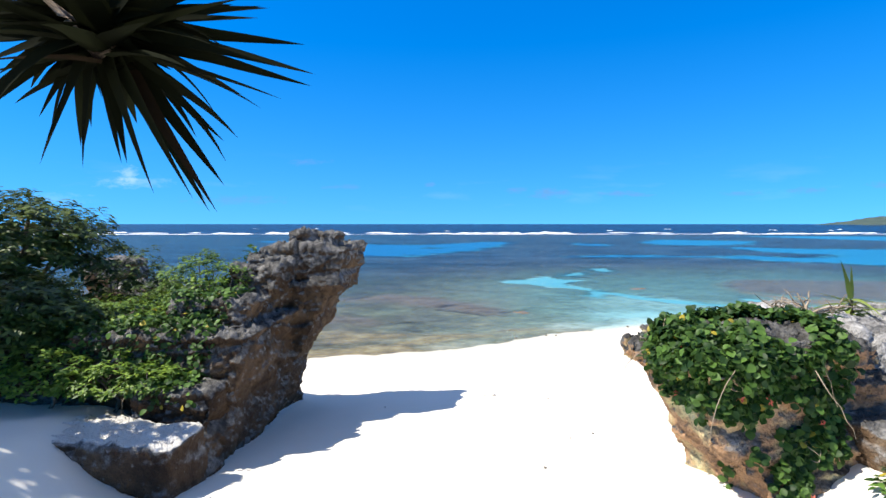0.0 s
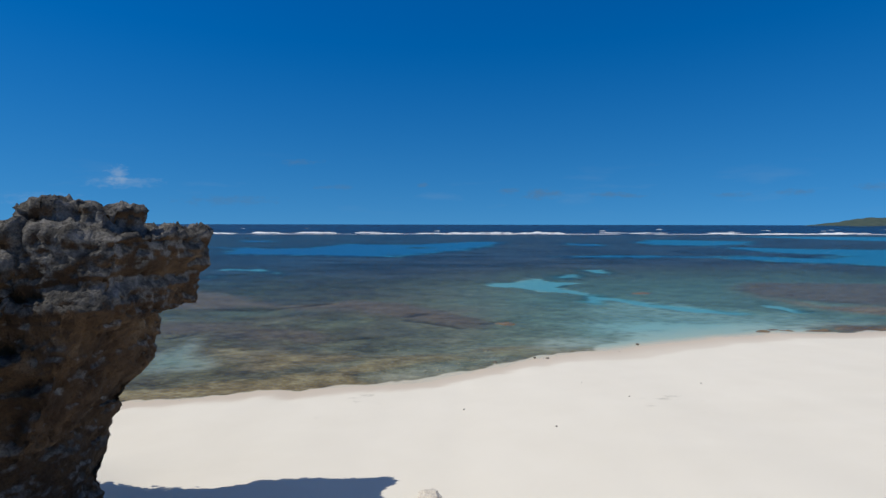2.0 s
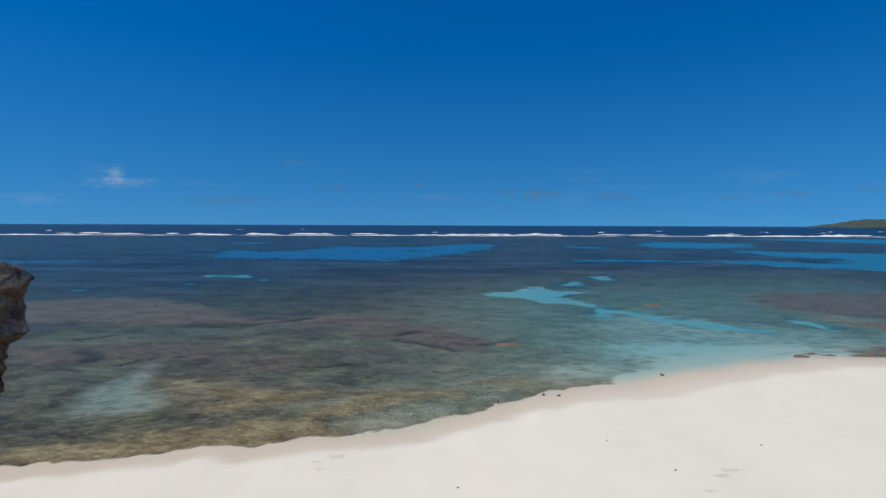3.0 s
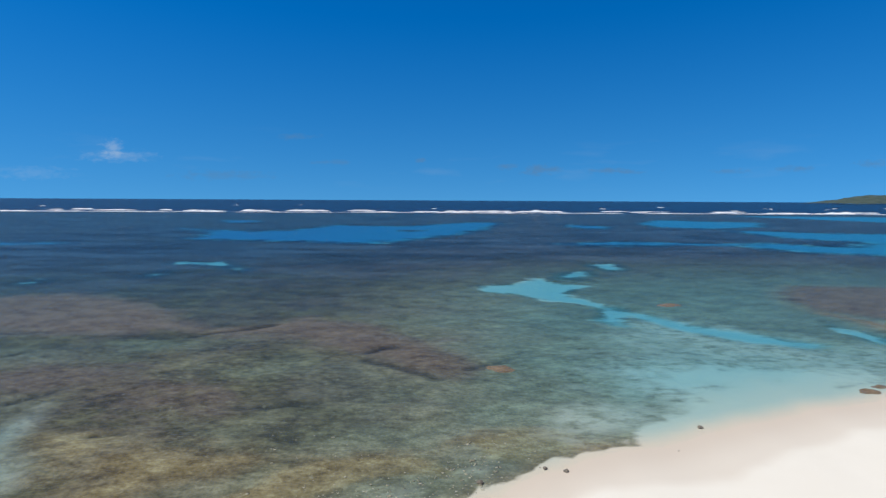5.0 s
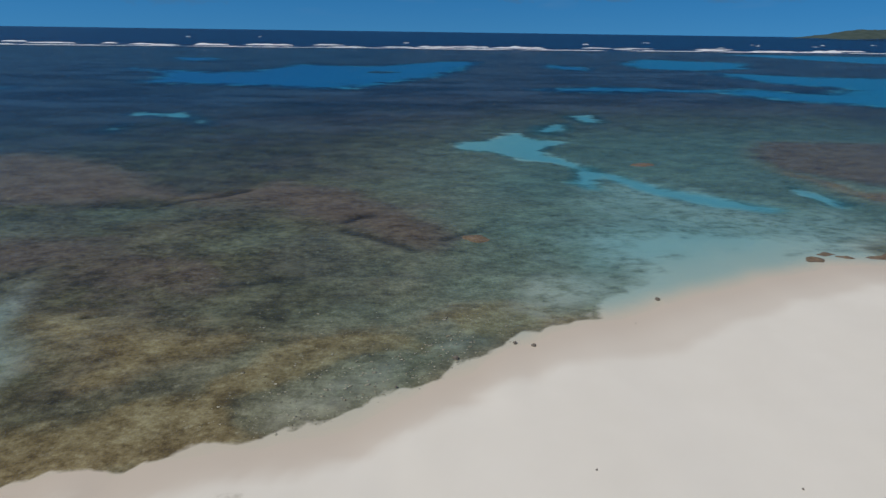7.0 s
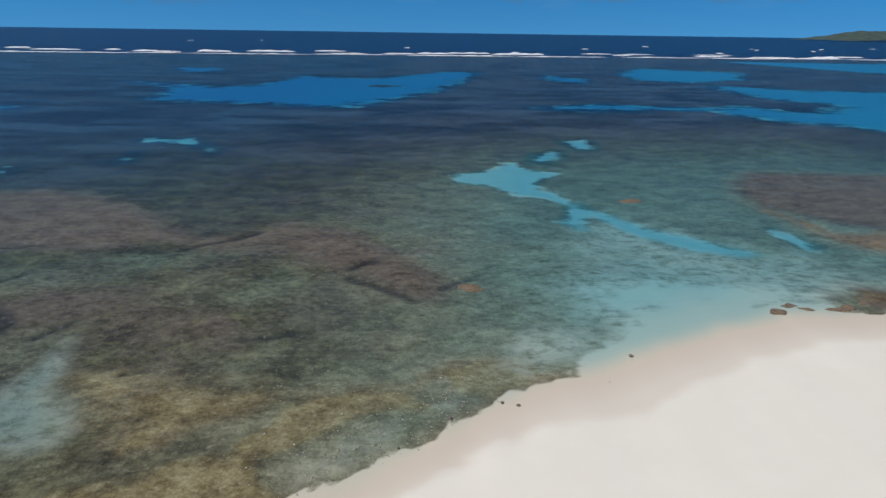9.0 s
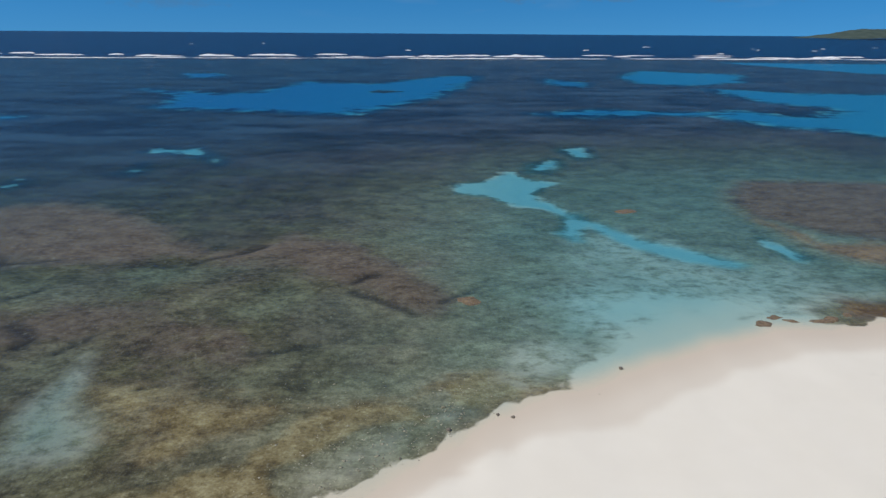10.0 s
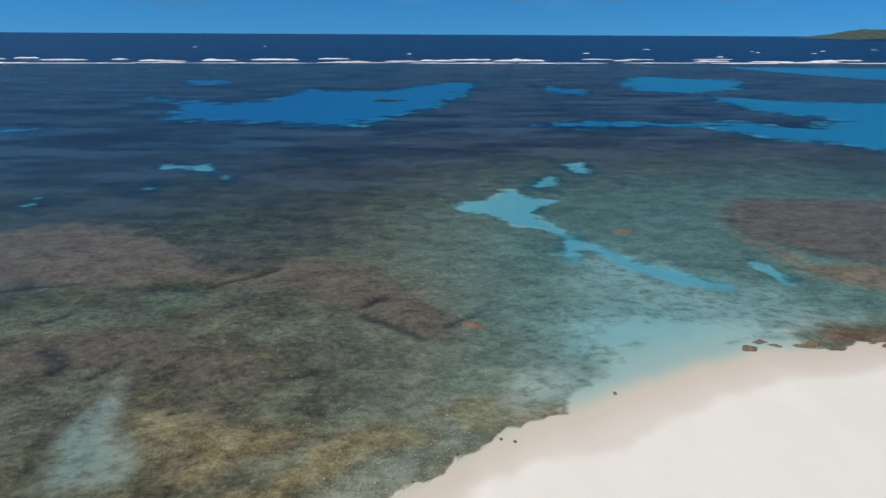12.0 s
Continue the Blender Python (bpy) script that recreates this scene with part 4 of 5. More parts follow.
# ---- plants ----
def surface_spots(ob, count, keep, seed):
    """Random places on a mesh, with the normal there, where keep(place, normal) holds."""
    rng = random.Random(seed)
    me = ob.data
    polys = [p for p in me.polygons if keep(p.center, p.normal)]
    weights = np.cumsum([p.area for p in polys])
    out = []
    for k in range(count):
        p = polys[min(int(np.searchsorted(weights, rng.random() * weights[-1])), len(polys) - 1)]
        a, b, c = (me.vertices[i].co for i in rng.sample(list(p.vertices), 3))
        u, v = sorted((rng.random(), rng.random()))
        out.append((a * u + b * (v - u) + c * (1 - v), p.normal.copy()))
    return out


def rand_dir(rng):
    while True:
        v = Vector((rng.uniform(-1, 1), rng.uniform(-1, 1), rng.uniform(-1, 1)))
        if 0.05 < v.length < 1:
            return v.normalized()


def creeper(name, ob, keep, count, size, label, seed, lift=0.10, single=None, flowers=0, runners=14):
    """A vine that lies over a rock: runners, leaves and flowers."""
    rng = random.Random(seed)
    vine = thing(name, (0, 0, 0), label, "vine")
    shape = leaf_shape(0.95, 0.78, 0.26, 6, 0.0, 1.12)
    spots = []
    found = surface_spots(ob, count + runners + flowers, keep, seed)
    for p, n in found[:count]:
        out = (n * 0.8 + Vector((0, -0.1, 0.5)) + rand_dir(rng) * 0.7).normalized()
        at = p + n * rng.uniform(0.01, lift) + Vector((0, 0, rng.uniform(0, lift * 0.5)))
        spots.append((at, leaf_turn(out, rand_dir(rng) + n * 0.35 + Vector((0, 0, 0.7))), size * rng.uniform(0.55, 1.15)))
    near = [s for s in spots if single and single(s[0])][:300]
    picked = set(id(s) for s in near)
    rest = [s for s in spots if id(s) not in picked]
    if rest:
        part("foliage", many_leaves(name + "_foliage", rest, shape, VINE_LEAF), vine, kind="stuff")
    if near:
        blade = many_leaves(name + "_leaf", [((0, 0, 0), Matrix.Identity(3), 1.0)], shape, VINE_LEAF)
        for p, m, s in near:
            leaf = part("leaf", blade, vine)
            leaf.matrix_local = Matrix.LocRotScale(p, m.to_quaternion(), (s, s, s))
    for k in range(runners):
        p, n = found[count + k]
        end = p + Vector((rng.uniform(-0.3, 0.3), rng.uniform(-0.25, 0.05), rng.uniform(-0.55, 0.1)))
        pts = [q + n * 0.06 for q in bent(p, end, n * 0.06, 6, rng)]
        v, f = tube(pts, [0.004 * (1 - 0.08 * i) for i in range(7)], 5)
        part("stem", mesh_of(name + "_stem", v, f, DRY_STEM), vine)
    petal = leaf_shape(0.035, 0.013, 0.3, 2)
    for k in range(flowers):
        p, n = found[count + runners + k]
        top = p + (n + Vector((0, -0.3, 0.4))).normalized() * (lift + 0.02)
        bits = []
        for j in range(11):
            way = (rand_dir(rng) + n * 0.6).normalized()
            bits.append((top + rand_dir(rng) * 0.02, leaf_turn(way.orthogonal(), way), rng.uniform(0.7, 1.2)))
        part("flower", many_leaves(name + "_flower", bits, petal, FLOWER), vine, "small reddish flower cluster")
    return vine


def shrub(name, base, middle, radii, tips, size, leaf, label, category, seed, limbs=7, stem=0.05, per_tip=9, ragged=0.3, inner=0.55, low=-0.15):
    """Limbs from the base and rosettes of leaves over an uneven dome."""
    rng = random.Random(seed)
    plant = thing(name, base, label, category)
    base, middle = Vector(base), Vector(middle)
    spots, heads = [], []
    for k in range(tips):
        d = rand_dir(rng)
        while d.z < low:
            d = rand_dir(rng)
        grow = 1 + ragged * noise.noise(d * 2.6 + Vector((seed, 0, 0))) * 1.6
        grow *= rng.uniform(inner, 1.0) ** 0.5
        head = middle + Vector((d.x * radii[0], d.y * radii[1], d.z * radii[2])) * grow
        head.z = max(head.z, ground_at(head.x, head.y) + 0.05)
        heads.append(head)
        for j in range(per_tip):
            th = 2.4 * j + k
            way = (d * 0.8 + Vector((math.cos(th), math.sin(th), 0.25)) + rand_dir(rng) * 0.3).normalized()
            face = (Vector((0, 0, 1)) + d * 0.5 + rand_dir(rng) * 0.35).normalized()
            spots.append((head - base + rand_dir(rng) * size * 0.35, leaf_turn(face, way), size * rng.uniform(0.6, 1.15)))
    part("crown", many_leaves(name + "_crown", spots, leaf_shape(1.0, 0.42, 0.2, 3), leaf), plant, kind="stuff")
    fork = base.lerp(middle, 0.45)
    v, f = tube([p - base for p in bent(base - Vector((0, 0, 0.15)), fork, (0.05, 0.04, 0), 5, rng)], [stem * (1.25 - 0.08 * i) for i in range(6)])
    part("trunk", mesh_of(name + "_trunk", v, f, BARK), plant)
    for k in range(limbs):
        head = heads[(k * 7) % len(heads)]
        pts = [p - base for p in bent(fork, head, rand_dir(rng) * 0.12, 6, rng)]
        v, f = tube(pts, [stem * 0.7 * (1 - 0.13 * i) for i in range(7)], 6)
        part("limb", mesh_of(name + "_limb", v, f, BARK), plant)
    return plant


def on_ground(x, y, z):
    return (x, y, ground_at(x, y))


# the right outcrop's vine
def vine_right(p, n):
    if n.z < -0.7 or n.y > 0.75:
        return False
    if (p - Vector((2.95, 5.0, 3.15))).length < 0.15 or (p - Vector((2.85, 4.9, 2.62))).length < 0.15:
        return False
    if (p - Vector((3.05, 5.0, 3.16))).length < 0.25 or (p - Vector((2.98, 4.95, 2.72))).length < 0.22 or (p.x > 2.5 and noise.noise(p * 2.3 + Vector((4, 0, 0))) < -0.28):
        return False
    if (p.x < 2.22 and p.z > 3.16) or p.x < 1.98:
        return False
    low = max(2.86 - 0.42 * (p.x - 2.05), 2.5) + 0.14 * noise.noise(p * 2.6)
    top = p.z > low and 1.9 < p.x < 3.42 + 0.1 * noise.noise(p * 4) and p.y < min(5.02 + 0.8 * (p.x - 1.9), 5.45 + 0.3 * (p.x - 2.0)) + 0.1 * noise.noise(p * 3.1)
    drape = 2.78 + 0.1 * noise.noise(p * 3.7) < p.x < 3.1 + 0.1 * noise.noise(p * 3.3) and p.y < 5.6 and p.z > 1.8
    return top or drape


creeper("beach_vine", right_rock, vine_right, 8600, 0.075, "dense green beach vine with round leaves and red flowers", 3, 0.07,
        lambda p: p.x < 2.75 and p.z > 2.7, 12, 12)


def vine_left(p, n):
    return n.z > 0.1 and p.x < -2.62 and p.z > 1.9 and noise.noise(p * 1.5) > (-0.3 if p.y < 8.1 else -0.1) and (p.y < 8.2 or p.x < -3.3)


creeper("beach_vine", left_rock, vine_left, 6500, 0.09, "green creeping vine spread over a limestone slope", 8, 0.12, lambda p: p.x > -3.3 and p.y < 8, 0, 20)

shrub("coastal_shrub", (-3.7, 8.9, 2.55), (-3.6, 8.8, 3.0), (0.8, 0.75, 0.62), 520, 0.08, SHRUB_LEAF, "bright green leafy shrub growing on a rock", "shrub", 21, 8, 0.03, 8)
shrub("coastal_shrub", (-4.6, 8.3, 2.5), (-4.3, 7.9, 2.55), (0.95, 0.8, 0.55), 520, 0.08, SHRUB_LEAF, "bright green leafy shrub growing on a rock", "shrub", 22, 8, 0.03, 8)
for k, (x, y, z, r) in enumerate(((-3.2, 6.95, 2.15, 0.45), (-3.85, 6.95, 2.15, 0.6), (-4.6, 6.8, 2.2, 0.65), (-3.6, 7.6, 2.5, 0.5), (-5.2, 7.9, 2.6, 0.7), (-3.3, 7.5, 2.35, 0.35))):
    shrub("coastal_shrub", (x, y, z - 0.25), (x, y, z), (r, r * 0.85, r * 0.62), int(420 * r), 0.08, SHRUB_LEAF, "low green shrub sprawling over a rocky slope", "shrub", 120 + k, 4, 0.02, 8)
shrub("coastal_shrub", on_ground(-5.6, 7.4, 0), (-5.5, 7.3, 2.7), (1.1, 0.9, 0.75), 800, 0.115, TREE_LEAF, "dark green shrub in the shade at a beach's edge", "shrub", 23, 9, 0.05, 8)
shrub("coastal_shrub", on_ground(-7.3, 8.2, 0), (-7.2, 8.2, 2.9), (1.3, 1.1, 0.9), 800, 0.115, TREE_LEAF, "dark green shrub in the shade at a beach's edge", "shrub", 24, 9, 0.05, 8)
shrub("coastal_shrub", on_ground(-5.6, 9.6, 0), (-5.6, 9.6, 2.8), (1.1, 0.9, 0.8), 420, 0.11, TREE_LEAF, "dark green shrub in the shade at a beach's edge", "shrub", 25, 9, 0.05, 8)
shrub("coastal_tree", on_ground(-7.6, 9.3, 0), (-7.15, 8.9, 3.8), (1.8, 1.4, 0.8), 1150, 0.135, TREE_LEAF, "spreading coastal tree with rosettes of olive leaves", "tree", 26, 7, 0.09, 10, 0.3, 0.4, -0.55)
shrub("coastal_tree", on_ground(-8.8, 4.4, 0), (-7.2, 4.62, 5.3), (2.4, 1.25, 1.0), 2000, 0.15, TREE_LEAF, "leafy tree that shades the top of a beach", "tree", 27, 12, 0.11, 10, 0.35, 0.6, -0.2)
# unseen tree, added to throw shade on the shrubs to its right
shrub("coastal_tree", on_ground(-10.2, 6.2, 0), (-8.5, 6.7, 5.2), (2.0, 1.2, 0.9), 1500, 0.15, TREE_LEAF, "leafy tree that shades the top of a beach", "tree", 29, 12, 0.11, 10, 0.35, 0.6, -0.2)


def twigs(name, base, reach, count, label, seed):
    """A tangle of bare dry branches."""
    rng = random.Random(seed)
    heap = thing(name, base, label, "branches")
    for k in range(count):
        end = Vector((rng.uniform(-1, 1), rng.uniform(-0.6, 0.6), rng.uniform(0.05, 0.45))) * reach
        pts = bent((0, 0, 0), end, rand_dir(rng) * reach * 0.15, 6, rng)
        v, f = tube(pts, [0.014 * (1 - 0.12 * i) for i in range(7)], 5)
        stick = part("branch", mesh_of(name + "_branch", v, f, DRY_STEM), heap)
        for j in range(2):
            a = pts[3 + j]
            v, f = tube(bent(a, a + rand_dir(rng) * reach * 0.3, (0, 0, 0.02), 3, rng), [0.006, 0.005, 0.004, 0.003], 4)
            part("twig", mesh_of(name + "_twig", v, f, DRY_STEM), stick)
    return heap


twigs("dry_branches", (3.62, 5.65, 3.32), 0.46, 14, "bare dry branches lying on top of a rock", 31)
twigs("dry_branches", (-4.7, 7.6, 2.55), 0.6, 10, "bare dry branches among shrubs", 32)


# ---- screw pines ----
def strap(length, width, droop, fold=0.35, steps=9):
    """A long leaf from the origin along +y that tapers, folds along its middle and droops."""
    verts, faces = [], []
    for k in range(steps + 1):
        t = k / steps
        w = width / 2 * (1 - t**2.2) * (0.75 + 0.25 * math.sin(math.pi * min(t * 2, 1)))
        y = length * t * (1 - 0.12 * droop * t)
        z = -droop * length * t**2 * 0.45
        verts += [(-w, y, z + fold * w), (0, y, z), (w, y, z + fold * w)]
    for k in range(steps):
        i = 3 * k
        faces += [(i, i + 1, i + 4, i + 3), (i + 1, i + 2, i + 5, i + 4)]
    return verts, faces


def leaf_head(tree, place, axis, count, length, seed, width=0.05, leaf_of=BACKLIT_PALM_LEAF):
    """A spiral head of strap leaves, each a part of the tree."""
    rng = random.Random(seed)
    axis = Vector(axis).normalized()
    side = axis.orthogonal().normalized()
    other = axis.cross(side)
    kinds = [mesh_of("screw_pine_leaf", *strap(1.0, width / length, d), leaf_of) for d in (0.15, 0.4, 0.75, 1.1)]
    for k in range(count):
        th, open_ = 2.399963 * k, 0.25 + 2.1 * (k / count) + rng.uniform(-0.15, 0.15)
        way = axis * math.cos(open_) + (side * math.cos(th) + other * math.sin(th)) * math.sin(open_)
        turn = leaf_turn((Vector((0, 0, 1)) + rand_dir(rng) * 0.35), way) if abs(way.z) < 0.93 else leaf_turn(side, way)
        s = length * rng.uniform(0.65, 1.05)
        leaf = part("leaf", kinds[rng.randrange(4)], tree)
        leaf.matrix_local = Matrix.LocRotScale(Vector(place) + way * 0.03 - axis * 0.14 * k / count, turn.to_quaternion(), (s, s, s))


def leaf_fan(tree, place, rows, seed, width):
    """Hanging leaves of a head, by bearing in the upright plane (0 to +x, 90 down), how far they lean in y, length and droop."""
    rng = random.Random(seed)
    for bearing, lean, length, droop in rows:
        th = radians(bearing)
        way = Vector((math.cos(th), lean, -math.sin(th))).normalized()
        wide = width * rng.uniform(0.85, 1.15)
        face = Vector((0, -1, 0)) + rand_dir(rng) * 0.5
        leaf = part("leaf", mesh_of("screw_pine_leaf", *strap(1.07 * length, wide, droop, 0.3, 10), BACKLIT_PALM_LEAF), tree)
        leaf.matrix_local = Matrix.LocRotScale(Vector(place) + way * 0.02, leaf_turn(face, way).to_quaternion(), (1, 1, 1))


def screw_pine(base, fork, heads, label, seed, radius=0.085):
    rng = random.Random(seed)
    tree = thing("screw_pine", base, label, "tree")
    b = Vector(base)
    v, f = tube([p - b for p in bent(b - Vector((0, 0, 0.2)), fork, (0.1, 0.05, 0), 8, rng)], [radius * (1.1 - 0.03 * i) for i in range(9)], 9)
    part("trunk", mesh_of("screw_pine_trunk", v, f, BARK), tree)
    for k in range(5):
        th = 1.3 * k
        foot = b + Vector((math.cos(th) * 0.4, math.sin(th) * 0.4, 0))
        foot.z = ground_at(foot.x, foot.y) - 0.1
        v, f = tube([p - b for p in bent(b + Vector((0, 0, 0.7)), foot, (math.cos(th) * 0.1, math.sin(th) * 0.1, 0.05), 5, rng)], [0.03] * 6, 6)
        part("prop_root", mesh_of("screw_pine_root", v, f, BARK), tree)
    for k, (place, axis, count, length, via) in enumerate(heads):
        pts = [Vector(fork), Vector(via), Vector(place) - Vector(axis).normalized() * 0.12]
        line = bent(pts[0], pts[1], (0, 0, 0.05), 4, rng) + bent(pts[1], pts[2], (0, 0, 0.05), 4, rng)[1:]
        v, f = tube([p - b for p in line], [radius * 0.75 * (1 - 0.05 * i) for i in range(len(line))], 8)
        part("branch", mesh_of("screw_pine_branch", v, f, BARK), tree)
        if count:
            leaf_head(tree, Vector(place) - b, axis, count, length, seed + k, 0.095)
    return tree


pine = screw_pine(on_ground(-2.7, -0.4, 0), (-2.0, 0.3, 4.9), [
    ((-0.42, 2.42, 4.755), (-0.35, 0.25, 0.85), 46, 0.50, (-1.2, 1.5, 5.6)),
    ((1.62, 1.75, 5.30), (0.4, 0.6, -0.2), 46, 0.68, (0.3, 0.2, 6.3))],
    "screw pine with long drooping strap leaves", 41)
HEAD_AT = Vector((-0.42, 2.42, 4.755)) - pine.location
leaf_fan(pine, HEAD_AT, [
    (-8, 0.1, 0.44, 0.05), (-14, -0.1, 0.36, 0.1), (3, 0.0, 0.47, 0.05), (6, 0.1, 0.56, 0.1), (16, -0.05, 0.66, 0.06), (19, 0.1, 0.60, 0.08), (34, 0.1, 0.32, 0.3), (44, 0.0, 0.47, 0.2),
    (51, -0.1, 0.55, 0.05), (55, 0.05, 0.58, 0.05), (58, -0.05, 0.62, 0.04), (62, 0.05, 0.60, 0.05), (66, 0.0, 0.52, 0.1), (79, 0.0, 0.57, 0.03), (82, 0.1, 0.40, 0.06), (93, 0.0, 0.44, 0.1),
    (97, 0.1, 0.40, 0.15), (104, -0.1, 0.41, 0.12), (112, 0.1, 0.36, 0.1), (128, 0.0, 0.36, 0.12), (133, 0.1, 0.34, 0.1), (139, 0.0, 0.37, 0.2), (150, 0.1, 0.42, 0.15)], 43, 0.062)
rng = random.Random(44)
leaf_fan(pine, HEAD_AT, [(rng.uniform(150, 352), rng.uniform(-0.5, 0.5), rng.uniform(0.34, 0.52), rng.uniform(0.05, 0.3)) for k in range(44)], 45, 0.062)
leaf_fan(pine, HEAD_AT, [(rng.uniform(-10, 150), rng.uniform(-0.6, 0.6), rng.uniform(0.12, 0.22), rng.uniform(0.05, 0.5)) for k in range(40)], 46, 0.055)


def seedling(name, place, count, length, label, seed):
    plant = thing(name, place, label, "plant")
    leaf_head(plant, (0, 0, 0.05), (0, 0, 1), count, length, seed, 0.045, YOUNG_LEAF)
    v, f = tube([(0, 0, -0.12), (0, 0, 0.06)], [0.025, 0.02], 7)
    part("stem", mesh_of(name + "_stem", v, f, BARK), plant)
    return plant


seedling("screw_pine_seedling", (4.3, 6.1, 3.34), 34, 0.40, "small yellow-green screw pine on top of a rock", 51)
shrub("coastal_shrub", (3.55, 4.45, ground_at(3.55, 4.45)), (3.55, 4.45, 2.05), (0.16, 0.14, 0.14), 14, 0.085, VINE_LEAF, "small green seedling at the foot of a rock", "shrub", 28, 3, 0.008, 7)


# ---- small things on the sand ----
def pebble_mesh(name, radius, flat, material, seed, levels=2):
    bm = bmesh.new()
    bmesh.ops.create_icosphere(bm, subdivisions=levels, radius=radius)
    for v in bm.verts:
        v.co *= 1 + 0.35 * noise.noise(v.co / radius * 1.3 + Vector((seed, seed, 0))) + 0.15 * noise.noise(v.co / radius * 3.1)
        v.co.z *= flat
    me = bpy.data.meshes.new(name)
    bm.to_mesh(me)
    bm.free()
    me.materials.append(material)
    return me


chunk = new("coral_chunk", pebble_mesh("coral_chunk", 0.12, 0.45, CORAL, 3, 3))
chunk.location = (0.92, 10.94, ground_at(0.92, 10.94) + 0.02)
tagged(chunk, "bleached piece of dead coral lying on the sand", "coral")
rng = random.Random(61)
stone = pebble_mesh("pebble", 0.035, 0.6, PEBBLE, 5)
for k in range(15):
    x = rng.uniform(-1.5, 7)
    y = rng.uniform(5.5, 18.5 + 0.4 * x)
    ob = new("pebble", stone)
    ob.matrix_world = pose(x, y, ground_at(x, y) + 0.008, 0, 0, rng.uniform(0, 360)) @ Matrix.Scale(rng.uniform(0.3, 0.7), 4)
    tagged(ob, "dark pebble lying on white sand", "pebble", "pebbles on the beach")
for x, y, s in ((3.5, 19.92, 1.4), (3.15, 20.02, 1.2), (6.6, 21.9, 1.6), (2.0, 19.5, 1.5)):
    ob = new("pebble", stone)
    ob.matrix_world = pose(x, y, ground_at(x, y) + 0.01, 0, 0, 60 * x) @ Matrix.Scale(s, 4)
    tagged(ob, "dark wet stone at the water's edge", "pebble", "stones at the water's edge")


# ---- coral heads and reef rocks under and at the edge of the water ----
HEAD = plain_material("living_coral", (0.09, 0.065, 0.042), (0.26, 0.19, 0.125), 14, relief=0.03)
lumps = [pebble_mesh("reef_rock", 1.0, flat, HEAD, seed, 3) for flat, seed in ((0.3, 1.0), (0.22, 4.0), (0.4, 7.0))]
rng = random.Random(91)


def reef_rock(x, y, size, name, label, group=""):
    ob = new(name, rng.choice(lumps))
    ob.matrix_world = pose(x, y, bed_at(x, y) - 0.08 * size, 0, 0, rng.uniform(-25, 40)) @ Matrix.Diagonal((size, size * rng.uniform(0.4, 0.7), size * 0.7, 1))
    tagged(ob, label, "coral" if name == "coral" else "rock", group)


reef_rock(11.1, 35.7, 0.55, "coral", "large orange-brown coral on a reef flat")
reef_rock(2.7, 25.9, 0.42, "coral", "round brown coral on a reef flat")
for k in range(13):
    x = rng.uniform(11.4, 17.5)
    reef_rock(x, 24.3 + 0.06 * (x - 11.4) + rng.uniform(-0.35, 0.5), rng.uniform(0.10, 0.36), "reef_rock", "low brown reef rock at the water's edge", "reef rocks along the shore")


def scatter(name, count, seed, keep, sizes, material, label, category):
    """Uncounted small lumps lying on the bed, in one mesh."""
    pick = random.Random(seed)
    bm = bmesh.new()
    bmesh.ops.create_icosphere(bm, subdivisions=1, radius=1.0)
    ball = np.array([tuple(v.co) for v in bm.verts])
    faces = np.array([[v.index for v in f.verts] for f in bm.faces])
    bm.free()
    verts, polys, n = [], [], 0
    while n < count:
        x, y = pick.uniform(-2.5, 3.5), pick.uniform(17, 21.5)
        if pick.random() > keep(x, y):
            continue
        r = pick.uniform(*sizes) * (2.0 if pick.random() < 0.06 else 1.0)
        shape = ball * np.array([pick.uniform(0.55, 1.3) for k in range(len(ball))])[:, None] * (r * pick.uniform(0.9, 2.0), r * pick.uniform(0.7, 1.1), r * pick.uniform(0.25, 0.5))
        th = pick.uniform(-0.6, 0.9)
        turn = np.array(((math.cos(th), math.sin(th), 0), (-math.sin(th), math.cos(th), 0), (0, 0, 1)))
        verts.append(shape @ turn + (x, y, min(bed_at(x, y), -0.02) + 0.1 * r))
        polys.append(faces + n * len(ball))
        n += 1
    ob = new(name, mesh_of(name, np.concatenate(verts), np.concatenate(polys).tolist(), material))
    return tagged(ob, label, category, kind="stuff")


def speckled(name, *stops):
    m = Shader(name, 0.9, specular=0.15)
    col = m.ramp(m.geo.outputs["Random Per Island"], *stops)
    grit = m.noise(28, 5, rough=0.7)
    m.color(m.mix(m.span(grit, 0.35, 0.65, 0, 0.6), col, (0.05, 0.042, 0.026)))
    m.bump(grit, 0.6, 0.02)
    return m.mat


def off_shore(x, y):
    return -float(inland(np.array([x]), np.array([y]))[0])


def milky_water(x, y):
    d = off_shore(x, y)
    return 0.0 if d < 0.15 else (1.0 if -1.2 < x < 2.4 and d < 1.5 else 0.12)


# pale coral bits that double as the glints ripples throw on the bed
scatter("coral_rubble", 700, 302, milky_water, (0.008, 0.02), speckled("rubble_and_glints", (0.0, (0.26, 0.24, 0.17)), (1.0, (0.62, 0.58, 0.46))),
        "pale coral bits and light glints scattered under shallow water", "rubble")


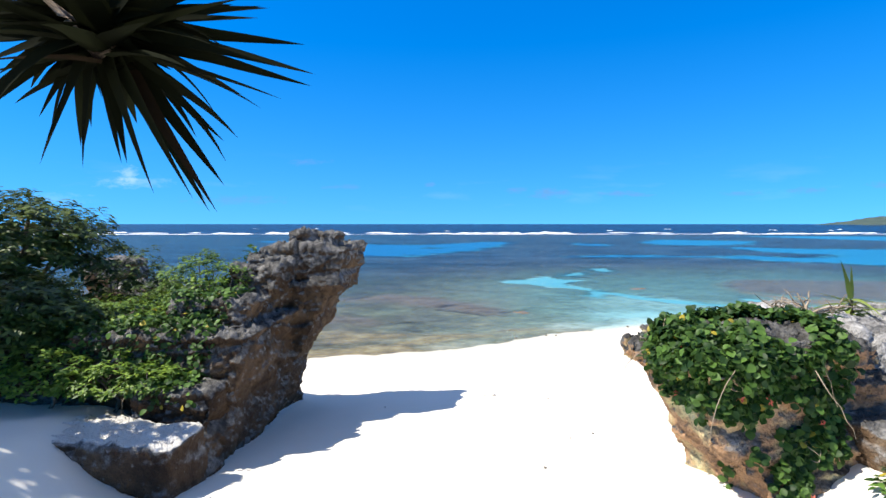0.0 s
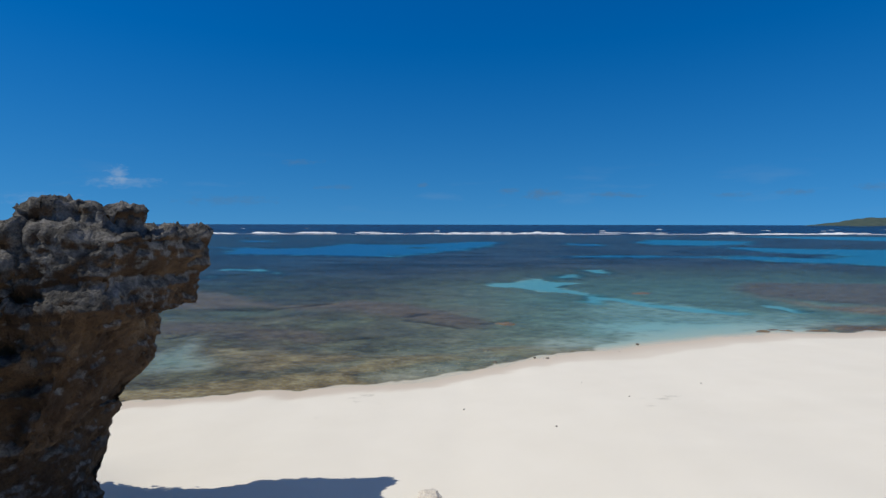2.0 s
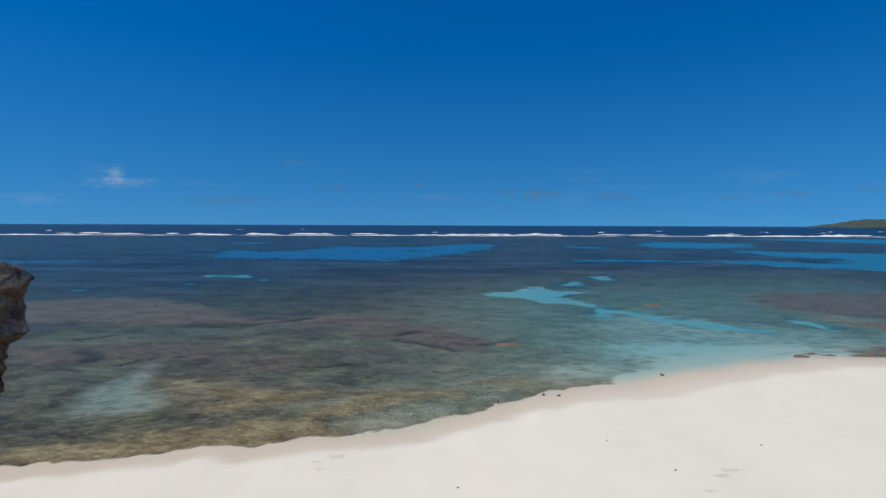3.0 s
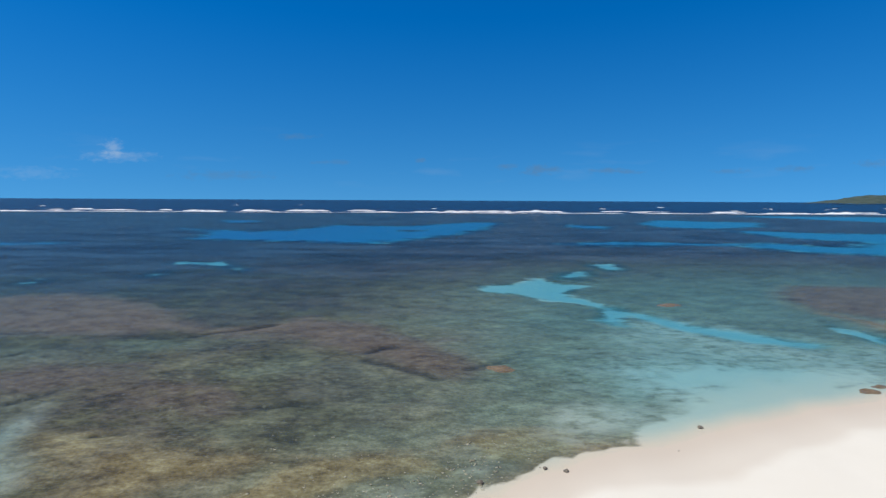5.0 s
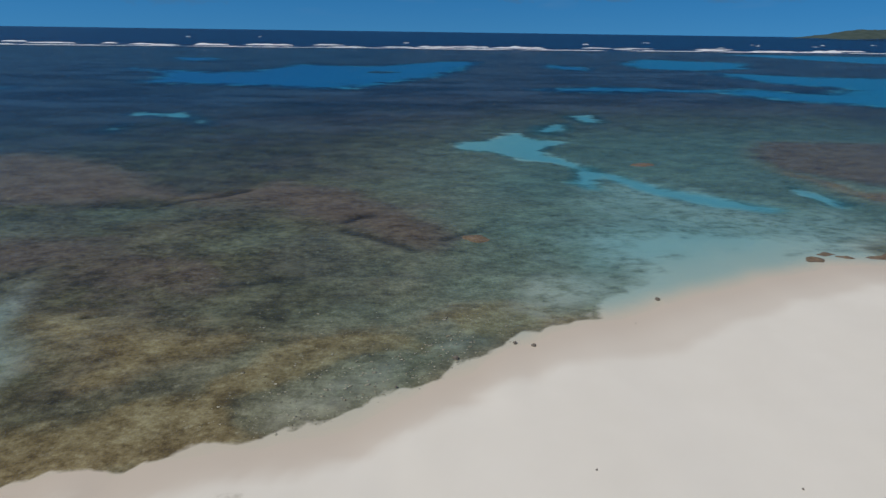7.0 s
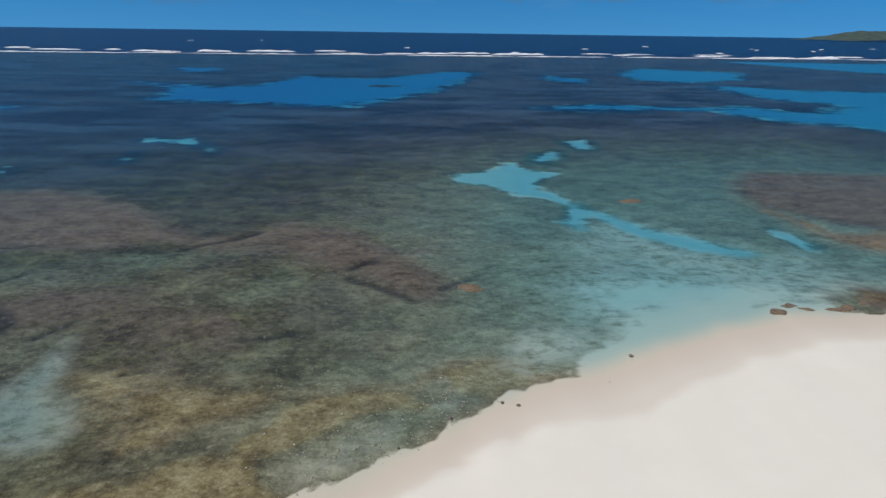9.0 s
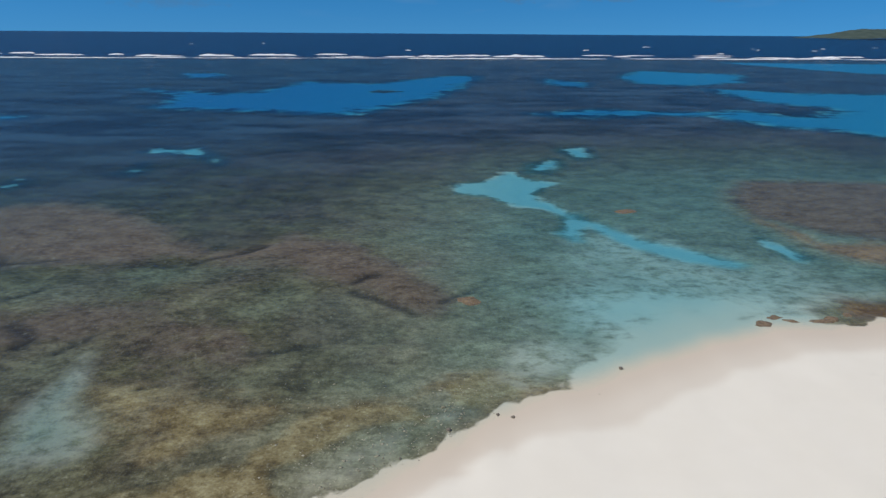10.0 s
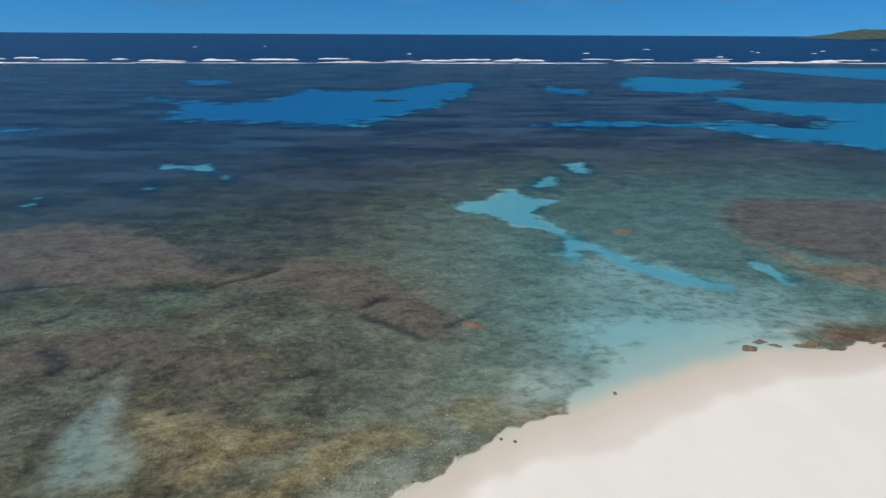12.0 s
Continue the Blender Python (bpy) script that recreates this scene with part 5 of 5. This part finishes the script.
# ---- the reef's edge and the far shore ----
def breaker(length, height, depth, seed):
    """A line of broken water: a lumpy ridge of foam."""
    rng = random.Random(seed)
    nx, ny = max(10, int(length / 0.8)), 11
    verts, faces = [], []
    for i in range(nx + 1):
        u = i / nx
        ends = max(0.0, math.sin(math.pi * u)) ** 0.5
        lump = 0.35 + 0.65 * abs(noise.noise(Vector((u * length * 0.16, seed, 0)))) * 1.6
        for j in range(ny + 1):
            v = j / ny
            hump = math.sin(math.pi * v**0.7) ** 1.5
            rough = 0.25 * noise.noise(Vector((u * length * 0.9, v * 5, seed))) + 0.15 * noise.noise(Vector((u * length * 2.4, v * 11, seed)))
            z = height * ends * lump * hump * (1 + rough) - 0.04
            y = (v - 0.35) * depth * (0.4 + 0.6 * ends) * (1 + 0.3 * rough) + 1.2 * noise.noise(Vector((u * length * 0.08, 3, seed)))
            verts.append(((u - 0.5) * length, y, z))
    for i in range(nx):
        for j in range(ny):
            a = i * (ny + 1) + j
            faces.append((a, a + ny + 1, a + ny + 2, a + 1))
    return mesh_of("breaker", verts, faces, FOAM)


rng = random.Random(71)
x, k = -280.0, 0
while x < 340:
    # the line of wash where the swell meets the reef
    length = rng.uniform(18, 46)
    ob = new("breaker", breaker(length, rng.uniform(0.16, 0.42), rng.uniform(2.5, 6), 80 + k))
    ob.matrix_world = pose(x + length / 2, 201 + 0.09 * x + rng.uniform(-2, 3), 0, 0, 0, 5 + rng.uniform(-2, 2))
    tagged(ob, "long white line of wash along the outer edge of a reef", "wave", "waves along the reef")
    x += length * 0.9 + rng.uniform(-6, 9)
    k += 1
for k in range(34):
    # crests that are breaking behind it
    length = rng.uniform(5, 19)
    ob = new("breaker", breaker(length, rng.uniform(0.35, 1.0), rng.uniform(2, 4.5), 180 + k))
    x = -230 + 15 * k + rng.uniform(-9, 9)
    ob.matrix_world = pose(x, 210 + 0.09 * x + rng.uniform(-2, 22), 0, 0, 0, 5 + rng.uniform(-3, 3))
    tagged(ob, "white crest of a wave about to break on a reef", "wave", "waves along the reef")
for k in range(16):
    # whitecaps out at sea
    length = rng.uniform(2.5, 6)
    ob = new("whitecap", breaker(length, rng.uniform(0.3, 0.5), 1.5, 280 + k))
    ob.matrix_world = pose(rng.uniform(-260, 380), rng.uniform(250, 420), 0, 0, 0, rng.uniform(-8, 14))
    tagged(ob, "small whitecap on the dark blue open sea", "wave", "whitecaps on the sea")


def headland():
    nx, ny = 120, 24
    verts, faces = [], []
    for i in range(nx + 1):
        u = i / nx
        rise = 25.5 * smooth(-0.02, 0.14, u) * (0.86 + 0.14 * math.sin(u * 9)) + 1.5
        for j in range(ny + 1):
            v = j / ny
            z = rise * math.sin(math.pi * min(1, v * 1.15 + 0.05) / 1.2) * (1 + 0.10 * noise.noise(Vector((u * 60, v * 9, 0))) + 0.05 * noise.noise(Vector((u * 160, v * 20, 4))))
            verts.append((1062 + 1100 * u, 1500 + 60 * math.sin(u * 5) + 260 * v, z - 2))
    for i in range(nx):
        for j in range(ny):
            a = i * (ny + 1) + j
            faces.append((a, a + ny + 1, a + ny + 2, a + 1))
    ob = new("headland", mesh_of("headland", verts, faces, LAND))
    tagged(ob, "low wooded headland far across the water", "headland", kind="structure")


headland()
